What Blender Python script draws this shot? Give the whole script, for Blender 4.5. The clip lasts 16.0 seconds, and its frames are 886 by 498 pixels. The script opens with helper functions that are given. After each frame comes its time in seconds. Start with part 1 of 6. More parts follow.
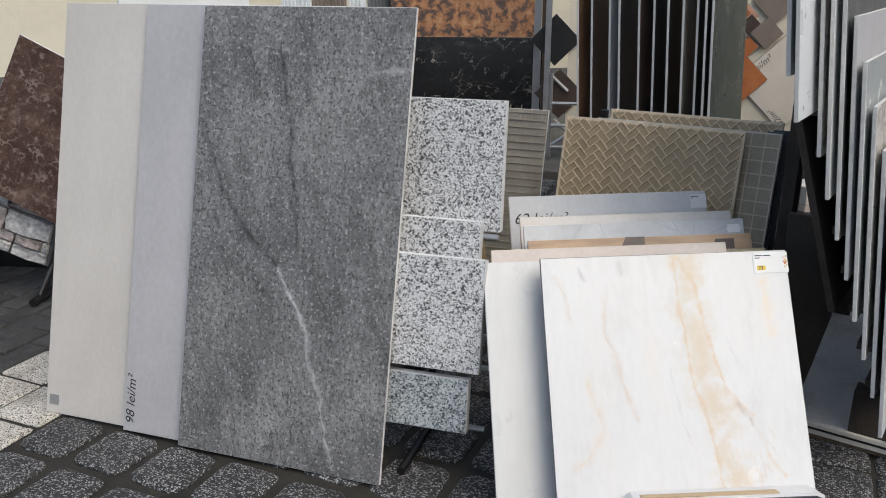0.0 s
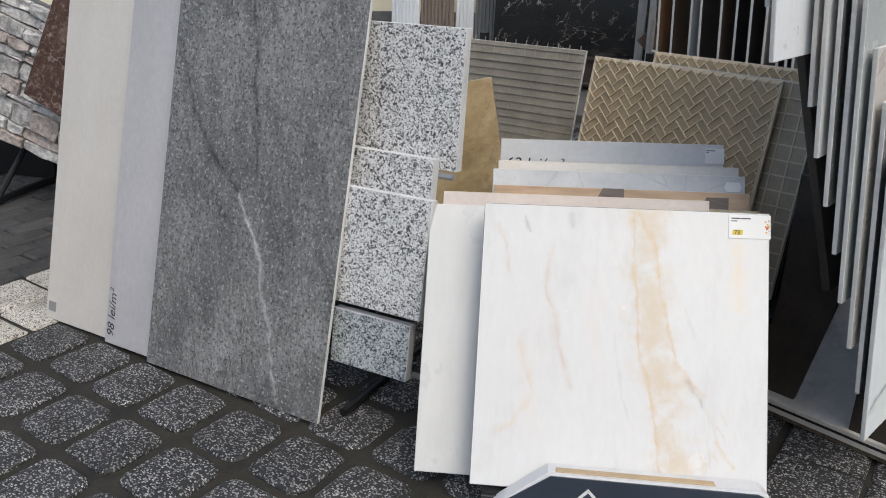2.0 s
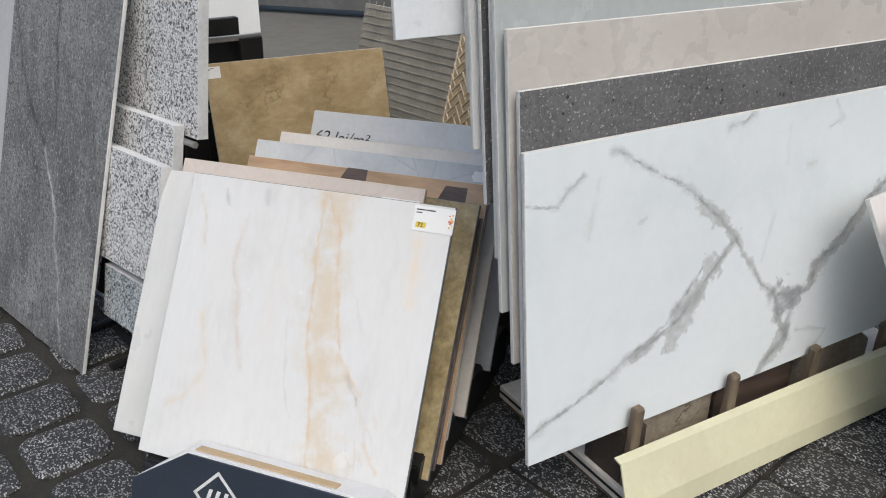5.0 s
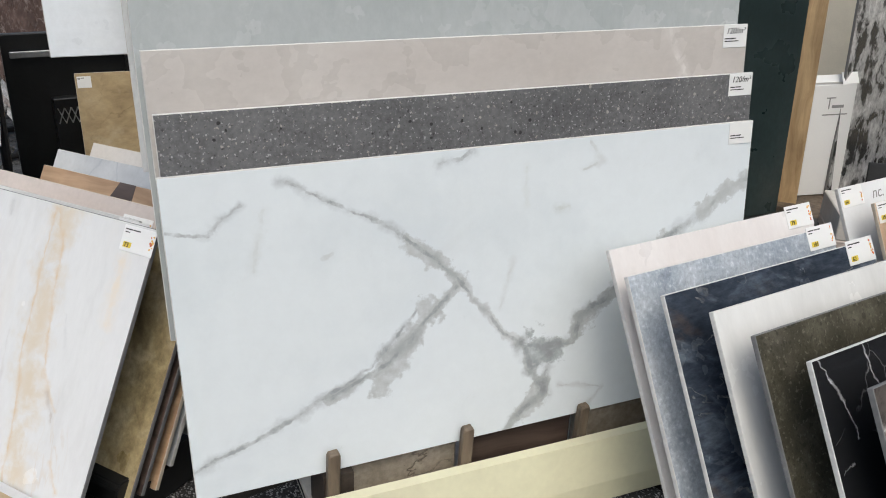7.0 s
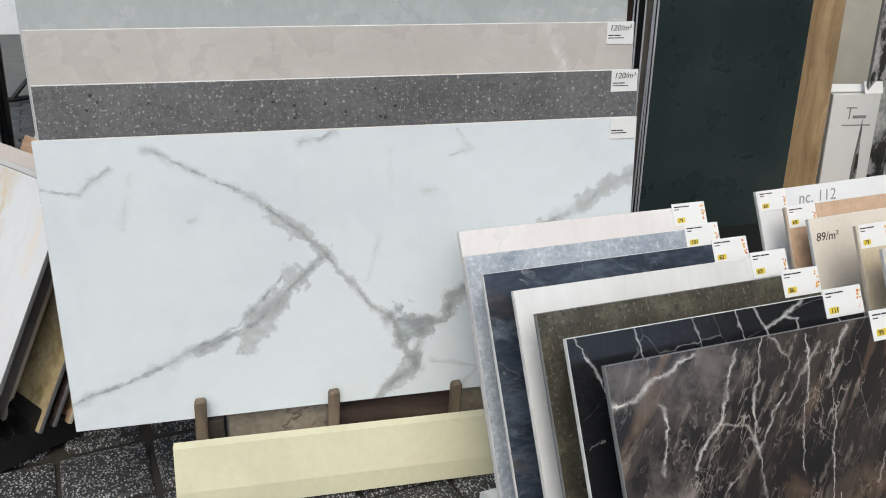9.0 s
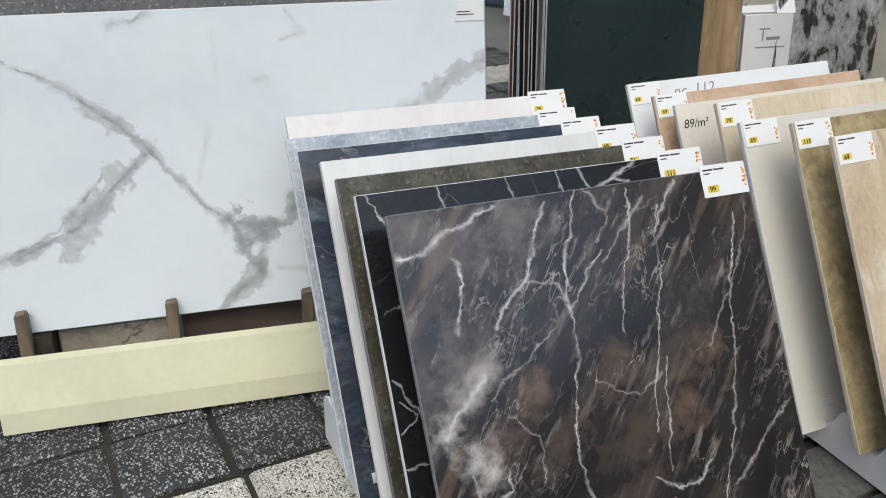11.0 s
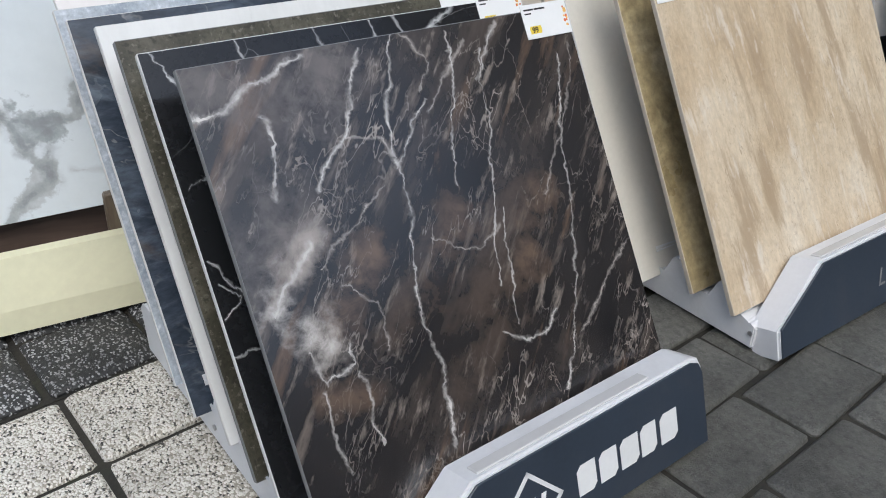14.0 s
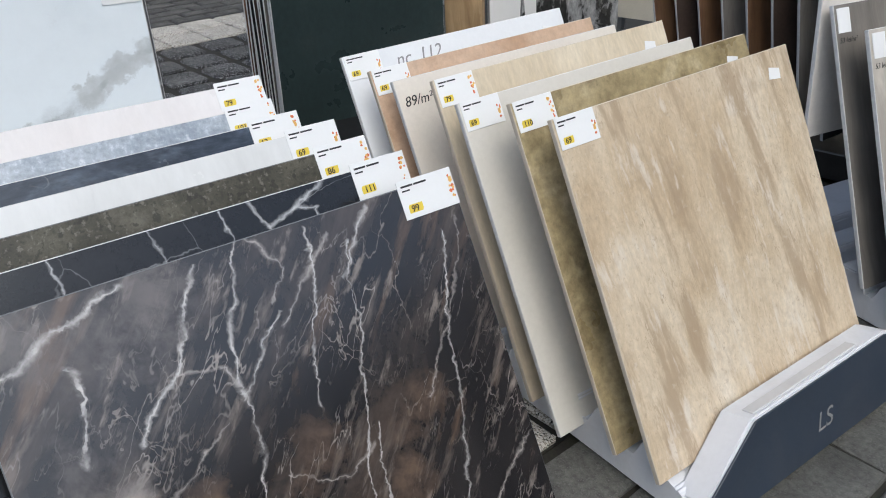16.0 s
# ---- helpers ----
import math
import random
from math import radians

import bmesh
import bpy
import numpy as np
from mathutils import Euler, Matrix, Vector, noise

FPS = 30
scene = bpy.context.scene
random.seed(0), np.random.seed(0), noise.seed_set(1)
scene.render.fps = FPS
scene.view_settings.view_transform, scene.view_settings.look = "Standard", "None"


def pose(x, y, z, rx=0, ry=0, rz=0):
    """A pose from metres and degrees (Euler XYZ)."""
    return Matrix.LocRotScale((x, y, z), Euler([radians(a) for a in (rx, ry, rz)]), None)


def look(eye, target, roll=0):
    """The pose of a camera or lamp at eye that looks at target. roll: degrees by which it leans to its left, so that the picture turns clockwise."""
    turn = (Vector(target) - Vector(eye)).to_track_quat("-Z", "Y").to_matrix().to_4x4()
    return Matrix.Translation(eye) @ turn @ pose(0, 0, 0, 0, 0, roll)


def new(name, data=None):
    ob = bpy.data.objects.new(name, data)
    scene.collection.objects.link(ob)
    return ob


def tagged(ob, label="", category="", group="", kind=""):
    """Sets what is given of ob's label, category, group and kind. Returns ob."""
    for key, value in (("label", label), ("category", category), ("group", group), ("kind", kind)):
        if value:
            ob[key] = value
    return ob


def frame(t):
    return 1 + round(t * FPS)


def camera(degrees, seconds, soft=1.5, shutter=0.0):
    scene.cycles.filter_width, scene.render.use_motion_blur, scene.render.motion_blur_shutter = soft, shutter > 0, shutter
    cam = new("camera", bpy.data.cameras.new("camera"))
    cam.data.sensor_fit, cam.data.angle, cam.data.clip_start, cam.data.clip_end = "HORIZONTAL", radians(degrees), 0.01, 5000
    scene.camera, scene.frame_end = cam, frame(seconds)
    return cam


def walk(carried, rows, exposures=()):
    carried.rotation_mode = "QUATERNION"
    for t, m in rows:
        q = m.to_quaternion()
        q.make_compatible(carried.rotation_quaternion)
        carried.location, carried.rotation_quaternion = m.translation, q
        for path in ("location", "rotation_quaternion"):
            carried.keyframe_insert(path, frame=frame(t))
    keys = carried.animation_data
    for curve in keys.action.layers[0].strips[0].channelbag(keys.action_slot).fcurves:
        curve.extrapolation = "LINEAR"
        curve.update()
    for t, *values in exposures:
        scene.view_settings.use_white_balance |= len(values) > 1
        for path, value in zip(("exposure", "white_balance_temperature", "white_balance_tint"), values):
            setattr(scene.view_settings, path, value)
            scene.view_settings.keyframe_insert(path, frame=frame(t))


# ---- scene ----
cam = camera(56.7, 16.0, soft=1.0)
PATH = [
    (0, (0.155, 0.131, 1.235), (0.088, 2.025, 0.597), -0.1),
    (0.5, (0.235, 0.229, 1.198), (0.174, 2.117, 0.542), 0.5),
    (1, (0.322, 0.291, 1.174), (0.212, 2.166, 0.486), 1.2),
    (1.5, (0.461, 0.302, 1.171), (0.191, 2.146, 0.444), 0.7),
    (2, (0.614, 0.301, 1.168), (0.197, 2.108, 0.418), 0.7),
    (2.5, (0.746, 0.383, 1.145), (0.308, 2.176, 0.375), 0.8),
    (3, (0.877, 0.505, 1.139), (0.447, 2.291, 0.348), 1.1),
    (3.5, (1.009, 0.577, 1.136), (0.583, 2.353, 0.32), 1.2),
    (4, (1.22, 0.626, 1.142), (0.621, 2.346, 0.317), 0.4),
    (4.2, (1.274, 0.627, 1.149), (0.64, 2.333, 0.32), 0.5),
    (6.3, (1.992, 0.98, 1.19), (0.967, 2.506, 0.403), 1.6),
    (6.5, (2.042, 1.023, 1.186), (1.013, 2.548, 0.402), 1.7),
    (7, (2.15, 1.146, 1.193), (1.135, 2.677, 0.404), 2.0),
    (7.5, (2.247, 1.233, 1.198), (1.209, 2.751, 0.412), 1.7),
    (8, (2.383, 1.285, 1.212), (1.229, 2.713, 0.417), 0.9),
    (8.2, (2.441, 1.3, 1.22), (1.22, 2.673, 0.43), 0.7),
    (10.3, (2.79, 1.532, 1.088), (1.525, 2.866, 0.303), 2.1),
    (10.5, (2.802, 1.553, 1.063), (1.542, 2.888, 0.268), 1.7),
    (11, (2.82, 1.587, 0.987), (1.608, 2.954, 0.174), 0.3),
    (11.5, (2.822, 1.598, 0.917), (1.719, 3.038, 0.074), 0.1),
    (12, (2.809, 1.609, 0.857), (1.822, 3.112, -0.017), 0.1),
    (12.5, (2.805, 1.618, 0.817), (1.896, 3.158, -0.079), -0.3),
    (13, (2.803, 1.621, 0.81), (1.934, 3.184, -0.085), 0.2),
    (13.5, (2.805, 1.623, 0.82), (1.952, 3.187, -0.089), 0.4),
    (14, (2.804, 1.642, 0.87), (1.958, 3.164, -0.113), 0.1),
    (14.5, (2.81, 1.663, 0.921), (1.941, 3.188, -0.039), -0.3),
    (15, (2.81, 1.753, 0.966), (1.947, 3.296, 0.03), -0.2),
    (15.5, (2.797, 1.85, 0.995), (1.988, 3.401, 0.025), -0.4),
    (16, (2.804, 1.924, 1.025), (2.005, 3.48, 0.055), -0.6),
]
walk(cam, [(t, look(eye, target, roll)) for t, eye, target, roll in PATH], [(0.0, 0.0, 6350, 5), (8.0, 0.0, 6300, 4), (11.0, 0.0, 6080, 3), (12.5, 0.0, 5920, 4), (16.0, 0.0, 5880, 4)])


# ---- sky and sun: a bright overcast day ----
world = bpy.data.worlds.new("overcast_sky")
scene.world = world
world.use_nodes = True
_sky = world.node_tree.nodes.new("ShaderNodeTexSky")
_sky.sky_type, _sky.sun_disc = "NISHITA", False
_sky.sun_elevation, _sky.sun_rotation = radians(55), radians(140)
_sky.air_density, _sky.dust_density, _sky.ozone_density = 1.0, 4.5, 0.8
world.node_tree.links.new(_sky.outputs[0], world.node_tree.nodes["Background"].inputs[0])
world.node_tree.nodes["Background"].inputs[1].default_value = 0.185
sun = new("sun", bpy.data.lights.new("sun", "SUN"))
sun.data.energy, sun.data.angle, sun.data.color = 0.8, radians(60), (1.0, 0.97, 0.93)
sun.matrix_world = look((2.6, -2.6, 5.0), (0, 0, 0))


# ---- material helpers ----
class Graph:
    """A material's node tree, with short calls that return sockets."""

    def __init__(self, name):
        self.mat = bpy.data.materials.new(name)
        self.mat.use_nodes = True
        self.t = self.mat.node_tree
        self.bsdf = self.t.nodes["Principled BSDF"]

    def put(self, socket, value):
        if isinstance(value, bpy.types.NodeSocket):
            self.t.links.new(value, socket)
        elif value is not None:
            if hasattr(socket.default_value, "__len__") and not hasattr(value, "__len__"):
                value = (value,) * 3
            if hasattr(value, "__len__") and len(value) == 3 and len(socket.default_value) == 4:
                value = (*value, 1)
            socket.default_value = value

    def node(self, kind, *values, operation=None, feature=None, interpolation_type=None, data_type=None, blend_type=None):
        nd = self.t.nodes.new("ShaderNode" + kind)
        if operation:
            nd.operation = operation
        if feature:
            nd.feature = feature
        if interpolation_type:
            nd.interpolation_type = interpolation_type
        if data_type:
            nd.data_type, nd.blend_type = data_type, blend_type
        for i, v in enumerate(values):
            if v is not None:
                self.put(nd.inputs[i], v)
        return nd

    def coord(self, stretch=(1, 1, 1), jitter=False):
        v = self.node("TexCoord").outputs["Object"]
        if jitter:
            r = self.math("MULTIPLY", self.node("ObjectInfo").outputs["Random"], 41.0)
            v = self.vec("ADD", v, self.node("CombineXYZ", r, r, r).outputs[0])
        return self.vec("MULTIPLY", v, stretch) if stretch != (1, 1, 1) else v

    def vec(self, op, a, b=None):
        return self.node("VectorMath", a, b, operation=op).outputs[0]

    def scaled(self, a, s):
        nd = self.node("VectorMath", a, operation="SCALE")
        self.put(nd.inputs["Scale"], s)
        return nd.outputs[0]

    def math(self, op, a, b=None):
        return self.node("Math", a, b, operation=op).outputs[0]

    def noise(self, v, scale, detail=4.0, rough=0.55, dist=0.0, colour=False):
        nd = self.node("TexNoise", v)
        for k, x in (("Scale", scale), ("Detail", detail), ("Roughness", rough), ("Distortion", dist)):
            self.put(nd.inputs[k], x)
        return nd.outputs[1 if colour else 0]

    def cells(self, v, scale, feature="F1", rand=1.0):
        nd = self.node("TexVoronoi", feature=feature)
        self.put(nd.inputs["Vector"], v)
        self.put(nd.inputs["Scale"], scale)
        self.put(nd.inputs["Randomness"], rand)
        return nd

    def span(self, v, a, b, c=0.0, d=1.0, smooth=False):
        nd = self.node("MapRange", v, a, b, c, d, interpolation_type="SMOOTHSTEP" if smooth else "LINEAR")
        return nd.outputs[0]

    def mix(self, f, a, b, mode="MIX"):
        nd = self.node("Mix", data_type="RGBA", blend_type=mode)
        self.put(nd.inputs[0], f)
        self.put(nd.inputs[6], a)
        self.put(nd.inputs[7], b)
        return nd.outputs[2]

    def ramp(self, f, stops):
        nd = self.node("ValToRGB", f)
        el = nd.color_ramp.elements
        while len(el) < len(stops):
            el.new(0.5)
        for e, (p, c) in zip(el, stops):
            e.position, e.color = p, (*c, 1)
        return nd.outputs[0]

    def warp(self, v, scale, amount):
        c = self.vec("SUBTRACT", self.noise(v, scale, 3, colour=True), (0.5, 0.5, 0.5))
        return self.vec("ADD", v, self.scaled(c, amount))

    def bump(self, height, strength, distance=0.002):
        nd = self.node("Bump")
        self.put(nd.inputs["Strength"], strength)
        self.put(nd.inputs["Distance"], distance)
        self.put(nd.inputs["Height"], height)
        self.put(self.bsdf.inputs["Normal"], nd.outputs[0])

    def done(self, colour, rough, metal=0.0, spec=0.5):
        self.put(self.bsdf.inputs["Base Color"], colour)
        self.put(self.bsdf.inputs["Roughness"], rough)
        self.put(self.bsdf.inputs["Metallic"], metal)
        self.put(self.bsdf.inputs["Specular IOR Level"], spec)
        return self.mat


def grey(v):
    return (v, v, v)


def rgb(r, g, b):
    """A colour from the 0 to 255 scale."""
    return tuple((x / 255 / 12.92 if x < 10 else ((x / 255 + 0.055) / 1.055) ** 2.4) for x in (r, g, b))


def vein_group():
    """How near a point is to the line from A to B: 1 on it, 0 at the distance W."""
    t = bpy.data.node_groups.new("vein_segment", "ShaderNodeTree")
    for n, k in (("P", "NodeSocketVector"), ("A", "NodeSocketVector"), ("B", "NodeSocketVector"), ("W", "NodeSocketFloat"), ("prev", "NodeSocketFloat")):
        t.interface.new_socket(n, in_out="INPUT", socket_type=k)
    t.interface.new_socket("near", in_out="OUTPUT", socket_type="NodeSocketFloat")
    i, o = t.nodes.new("NodeGroupInput"), t.nodes.new("NodeGroupOutput")

    def vm(op, a, b=None, out=0):
        nd = t.nodes.new("ShaderNodeVectorMath")
        nd.operation = op
        for k, s in enumerate((a, b)):
            if s is not None:
                t.links.new(s, nd.inputs[k])
        return nd.outputs[out]

    tiny = t.nodes.new("ShaderNodeVectorMath")
    tiny.operation = "SCALE"
    tiny.inputs[0].default_value = (1e-7, 1e-7, 1e-7)
    t.links.new(i.outputs[4], tiny.inputs["Scale"])
    pa, ba = vm("SUBTRACT", vm("ADD", i.outputs[0], tiny.outputs[0]), i.outputs[1]), vm("SUBTRACT", i.outputs[2], i.outputs[1])
    div = t.nodes.new("ShaderNodeMath")
    div.operation, div.use_clamp = "DIVIDE", True
    t.links.new(vm("DOT_PRODUCT", pa, ba, 1), div.inputs[0])
    t.links.new(vm("DOT_PRODUCT", ba, ba, 1), div.inputs[1])
    sc = t.nodes.new("ShaderNodeVectorMath")
    sc.operation = "SCALE"
    t.links.new(ba, sc.inputs[0])
    t.links.new(div.outputs[0], sc.inputs["Scale"])
    far = vm("LENGTH", vm("SUBTRACT", pa, sc.outputs[0]), None, 1)
    mr = t.nodes.new("ShaderNodeMapRange")
    mr.interpolation_type = "SMOOTHSTEP"
    t.links.new(far, mr.inputs[0])
    t.links.new(i.outputs[3], mr.inputs[2])
    mr.inputs[3].default_value, mr.inputs[4].default_value = 1.0, 0.0
    top = t.nodes.new("ShaderNodeMath")
    top.operation = "MAXIMUM"
    t.links.new(mr.outputs[0], top.inputs[0])
    t.links.new(i.outputs[4], top.inputs[1])
    t.links.new(top.outputs[0], o.inputs[0])
    return t


VEIN = vein_group()


def stone(name, stops, scale=3.0, stretch=(1, 1, 1), detail=8.0, rough=0.35, bump=0.0, grain=(60, 0.12), veins=(), lines=(),
          wobble=0.012, spots=(), warp=0.0, shine=0.06, jitter=False, clouds=(), ridges=(), spec=0.5, specks=(), crisp=False):
    """A stone or ceramic face. stops: the clouds' ramp. clouds: (scale, turn, stretch, from, to, colour, strength) soft drifts. ridges: (scale,
    turn, stretch, width, colour, strength, mask) thin threads. veins: (scale, width, colour, strength, warp, mask). lines: (points in x and z,
    width, colour, strength), the wide ones with clean torn edges where crisp. spots: (scale, size, share, colour). specks: (scale, from, to, colour, strength)."""
    g = Graph(name)
    raw = g.coord(jitter=jitter)
    v = g.vec("MULTIPLY", raw, stretch)
    if warp:
        v = g.warp(v, scale * 0.7, warp)
    f = g.noise(v, scale, detail, 0.6)
    colour = g.ramp(g.span(f, 0.25, 0.75), stops)
    fine = g.noise(g.vec("MULTIPLY", raw, stretch), grain[0], 5, 0.7)
    colour = g.mix(1.0, colour, g.ramp(fine, ((0.34, grey(1 - grain[1])), (0.66, grey(1 + grain[1])))), "MULTIPLY")

    def turned(angle, st):
        nd = g.node("VectorRotate", raw)
        nd.rotation_type = "Y_AXIS"
        nd.inputs["Angle"].default_value = radians(angle)
        return g.vec("MULTIPLY", nd.outputs[0], st)

    for sc, angle, st, lo, hi, c, strength in clouds:
        w = g.warp(turned(angle, st), sc * 0.8, 0.5 / sc)
        colour = g.mix(g.span(g.noise(w, sc, 9, 0.62), lo, hi, 0, strength, True), colour, c)
    for sc, lo, hi, c, strength in specks:
        colour = g.mix(g.span(g.noise(raw, sc, 3, 0.6), lo, hi, 0, strength), colour, c)
    for sc, size, share, c in spots:
        cell = g.cells(g.warp(raw, sc * 0.6, 0.6 / sc), sc)
        pick = g.math("LESS_THAN", g.node("SeparateColor", cell.outputs["Color"]).outputs[0], share)
        size = g.span(g.node("SeparateColor", cell.outputs["Color"]).outputs[1], 0, 1, size * 0.35, size)
        dot = g.span(g.math("DIVIDE", cell.outputs["Distance"], size), 1.0, 0.75)
        colour = g.mix(g.math("MULTIPLY", pick, dot), colour, c)
    for sc, width, c, strength, amount, mask in veins:
        w = g.warp(g.warp(g.vec("MULTIPLY", raw, stretch), sc * 1.3, amount), sc * 6, amount * 0.25)
        d = g.cells(w, sc, "DISTANCE_TO_EDGE").outputs["Distance"]
        line = g.span(d, 0.0, width, 1, 0, True)
        some = g.span(g.noise(raw, sc * 0.8, 3), mask, mask + 0.15)
        colour = g.mix(g.math("MULTIPLY", g.math("MULTIPLY", line, some), strength), colour, c)
    for sc, angle, st, width, c, strength, mask in ridges:
        w = g.warp(turned(angle, st), sc * 1.5, 0.35 / sc)
        d = g.math("ABSOLUTE", g.math("SUBTRACT", g.noise(w, sc, 5, 0.55), 0.5))
        thread = g.span(d, 0.0, g.span(g.noise(raw, 17, 4), 0.3, 0.7, width * 0.4, width * 1.7), 1, 0, True)
        some = g.span(g.noise(raw, sc * 0.9, 4, 0.6), mask, mask + 0.2)
        colour = g.mix(g.math("MULTIPLY", g.math("MULTIPLY", thread, some), strength), colour, c)
    if lines:
        p = g.warp(g.warp(g.warp(raw, 9, wobble * 2.2), 40, wobble * 0.9), 130, wobble * 0.45)
        p = g.vec("MULTIPLY", p, (1, 0, 1))
        thick = g.span(g.noise(raw, 23, 5, 0.6), 0.3, 0.7, 0.3, 1.6)
        broken = g.span(g.noise(raw, 31, 6, 0.65), 0.34, 0.62, 0.1, 1.0)
        drift = g.span(g.noise(g.warp(raw, 12, 0.05), 15, 9, 0.66), 0.34, 0.62, 0.0, 1.0, True)
        ragged = g.span(g.noise(g.warp(raw, 30, 0.03), 24, 6, 0.62), 0.3, 0.7, -0.30, 0.30)
        cloudy = g.span(g.noise(raw, 45, 6, 0.65), 0.3, 0.65, 0.45, 1.0)
        for points, width, c, strength in lines:
            total = 0.0
            wide = g.math("MULTIPLY", thick, width * (2.4 if width > 0.012 else 3.2))
            for (ax, az), (bx, bz) in zip(points, points[1:]):
                s = g.t.nodes.new("ShaderNodeGroup")
                s.node_tree = VEIN
                for k, x in enumerate((p, (ax, 0, az), (bx, 0, bz), wide, total)):
                    g.put(s.inputs[k], x)
                total = s.outputs[0]
            if width > 0.012:
                amount = g.math("MULTIPLY", total, drift)
                if crisp:
                    amount = g.math("MULTIPLY", g.span(g.math("ADD", total, ragged), 0.66, 0.84), cloudy)
            else:
                core = g.math("MULTIPLY", g.span(total, 0.70, 0.98, 0, 1, True), broken)
                amount = g.math("MAXIMUM", core, g.math("MULTIPLY", g.math("MULTIPLY", total, drift), 0.62))
            colour = g.mix(g.math("MULTIPLY", amount, strength), colour, c)
            p = g.vec("ADD", p, g.scaled(colour, 1e-7))
            thick = g.math("ADD", thick, g.math("MULTIPLY", total, 1e-7))
    if bump:
        g.bump(g.math("ADD", fine, f), bump, 0.0015)
    r = g.math("ADD", g.span(g.noise(raw, 7, 4), 0.3, 0.7, -shine, shine), rough)
    return g.done(colour, r, 0.0, spec)


def plain(name, colour, rough=0.5, metal=0.0, var=0.08, scale=9.0, bump=0.0, dirt=None, stretch=(1, 1, 1), jitter=False):
    """Paint, metal, plastic, card: one colour with faint clouds, grain and, where dirt is given, stains of that colour."""
    g = Graph(name)
    v = g.coord(stretch, jitter)
    f = g.noise(v, scale, 6, 0.6)
    c = g.mix(1.0, colour, g.ramp(f, ((0.3, grey(1 - var)), (0.7, grey(1 + var)))), "MULTIPLY")
    c = g.mix(1.0, c, g.ramp(g.noise(v, scale * 14, 3), ((0.3, grey(1 - var * 0.5)), (0.7, grey(1 + var * 0.5)))), "MULTIPLY")
    if dirt:
        stain = g.span(g.noise(v, scale * 0.8, 8, 0.7, 0.6), 0.52, 0.72)
        c = g.mix(g.math("MULTIPLY", stain, dirt[1]), c, dirt[0])
    if bump:
        g.bump(g.noise(v, scale * 10, 5), bump, 0.002)
    return g.done(c, g.span(f, 0.3, 0.7, rough - 0.06, rough + 0.06), metal)


def wood(name, dark, light, along="z", rough=0.6, knots=True, scale=1.0):
    g = Graph(name)
    st = {"z": (26, 26, 1.6), "x": (1.6, 26, 26)}[along]
    raw = g.coord(jitter=True)
    v = g.warp(raw, 3 * scale, 0.08)
    f = g.noise(g.vec("MULTIPLY", v, st), 1.2 * scale, 6, 0.65, 0.4)
    c = g.ramp(f, ((0.3, dark), (0.7, light)))
    c = g.mix(1.0, c, g.ramp(g.noise(raw, 5, 4), ((0.3, grey(0.75)), (0.7, grey(1.15)))), "MULTIPLY")
    if knots:
        k = g.cells(g.vec("MULTIPLY", raw, (5, 5, 3)), 1.0)
        c = g.mix(g.span(k.outputs["Distance"], 0.16, 0.05), c, tuple(x * 0.4 for x in dark))
    g.bump(f, 0.25, 0.002)
    return g.done(c, rough)


def aggregate(name, matrix, chips, share, scale=150.0, dirt=0.5):
    """A paver's washed-aggregate top: small stone chips set in a binder."""
    g = Graph(name)
    raw = g.coord(jitter=True)
    v = g.vec("MULTIPLY", g.warp(raw, 40, 0.012), (1.0, 1.35, 1.0))
    cell = g.cells(v, scale)
    tone = g.node("SeparateColor", cell.outputs["Color"])
    body = g.span(cell.outputs["Distance"], 0.62, 0.42)
    pick = g.math("LESS_THAN", tone.outputs[0], share)
    chip = g.mix(tone.outputs[1], chips[0], chips[1])
    c = g.mix(1.0, matrix, g.ramp(g.noise(raw, 90, 4), ((0.3, grey(0.6)), (0.7, grey(1.4)))), "MULTIPLY")
    c = g.mix(g.math("MULTIPLY", body, pick), c, chip)
    wet = g.span(g.noise(raw, 6, 5, 0.6), 0.4, 0.68, 1.0, 1 - dirt)
    c = g.mix(1.0, c, g.node("CombineColor", wet, wet, wet).outputs[0], "MULTIPLY")
    tint = g.span(g.node("ObjectInfo").outputs["Random"], 0, 1, 0.82, 1.15)
    c = g.mix(1.0, c, g.node("CombineColor", tint, tint, tint).outputs[0], "MULTIPLY")
    g.bump(g.math("ADD", g.math("MULTIPLY", body, pick), g.noise(raw, 300, 2)), 0.7, 0.003)
    return g.done(c, g.span(g.noise(raw, 8, 4), 0.35, 0.65, 0.45, 0.75))


def granite(name, tones):
    """Interlocking crystals, dark to light, each of one tone, with a finer scatter of dark mica."""
    g = Graph(name)
    raw = g.coord(jitter=True)
    v = g.warp(g.warp(raw, 90, 0.010), 260, 0.004)
    pick = g.node("SeparateColor", g.cells(v, 250).outputs["Color"]).outputs[0]
    drift = g.span(g.noise(raw, 14, 3), 0.3, 0.7, -0.07, 0.07)
    c = g.ramp(g.math("ADD", pick, drift), ((0.0, tones[0]), (0.10, tones[0]), (0.16, tones[1]), (0.27, tones[1]), (0.35, tones[2]), (0.55, tones[2]), (0.72, tones[3]), (1.0, tones[3])))
    mica = g.node("SeparateColor", g.cells(v, 420).outputs["Color"]).outputs[1]
    c = g.mix(g.math("MULTIPLY", g.math("LESS_THAN", mica, 0.10), 0.75), c, tones[0])
    g.bump(g.noise(raw, 300, 3), 0.15, 0.001)
    return g.done(c, g.span(pick, 0, 1, 0.6, 0.4))


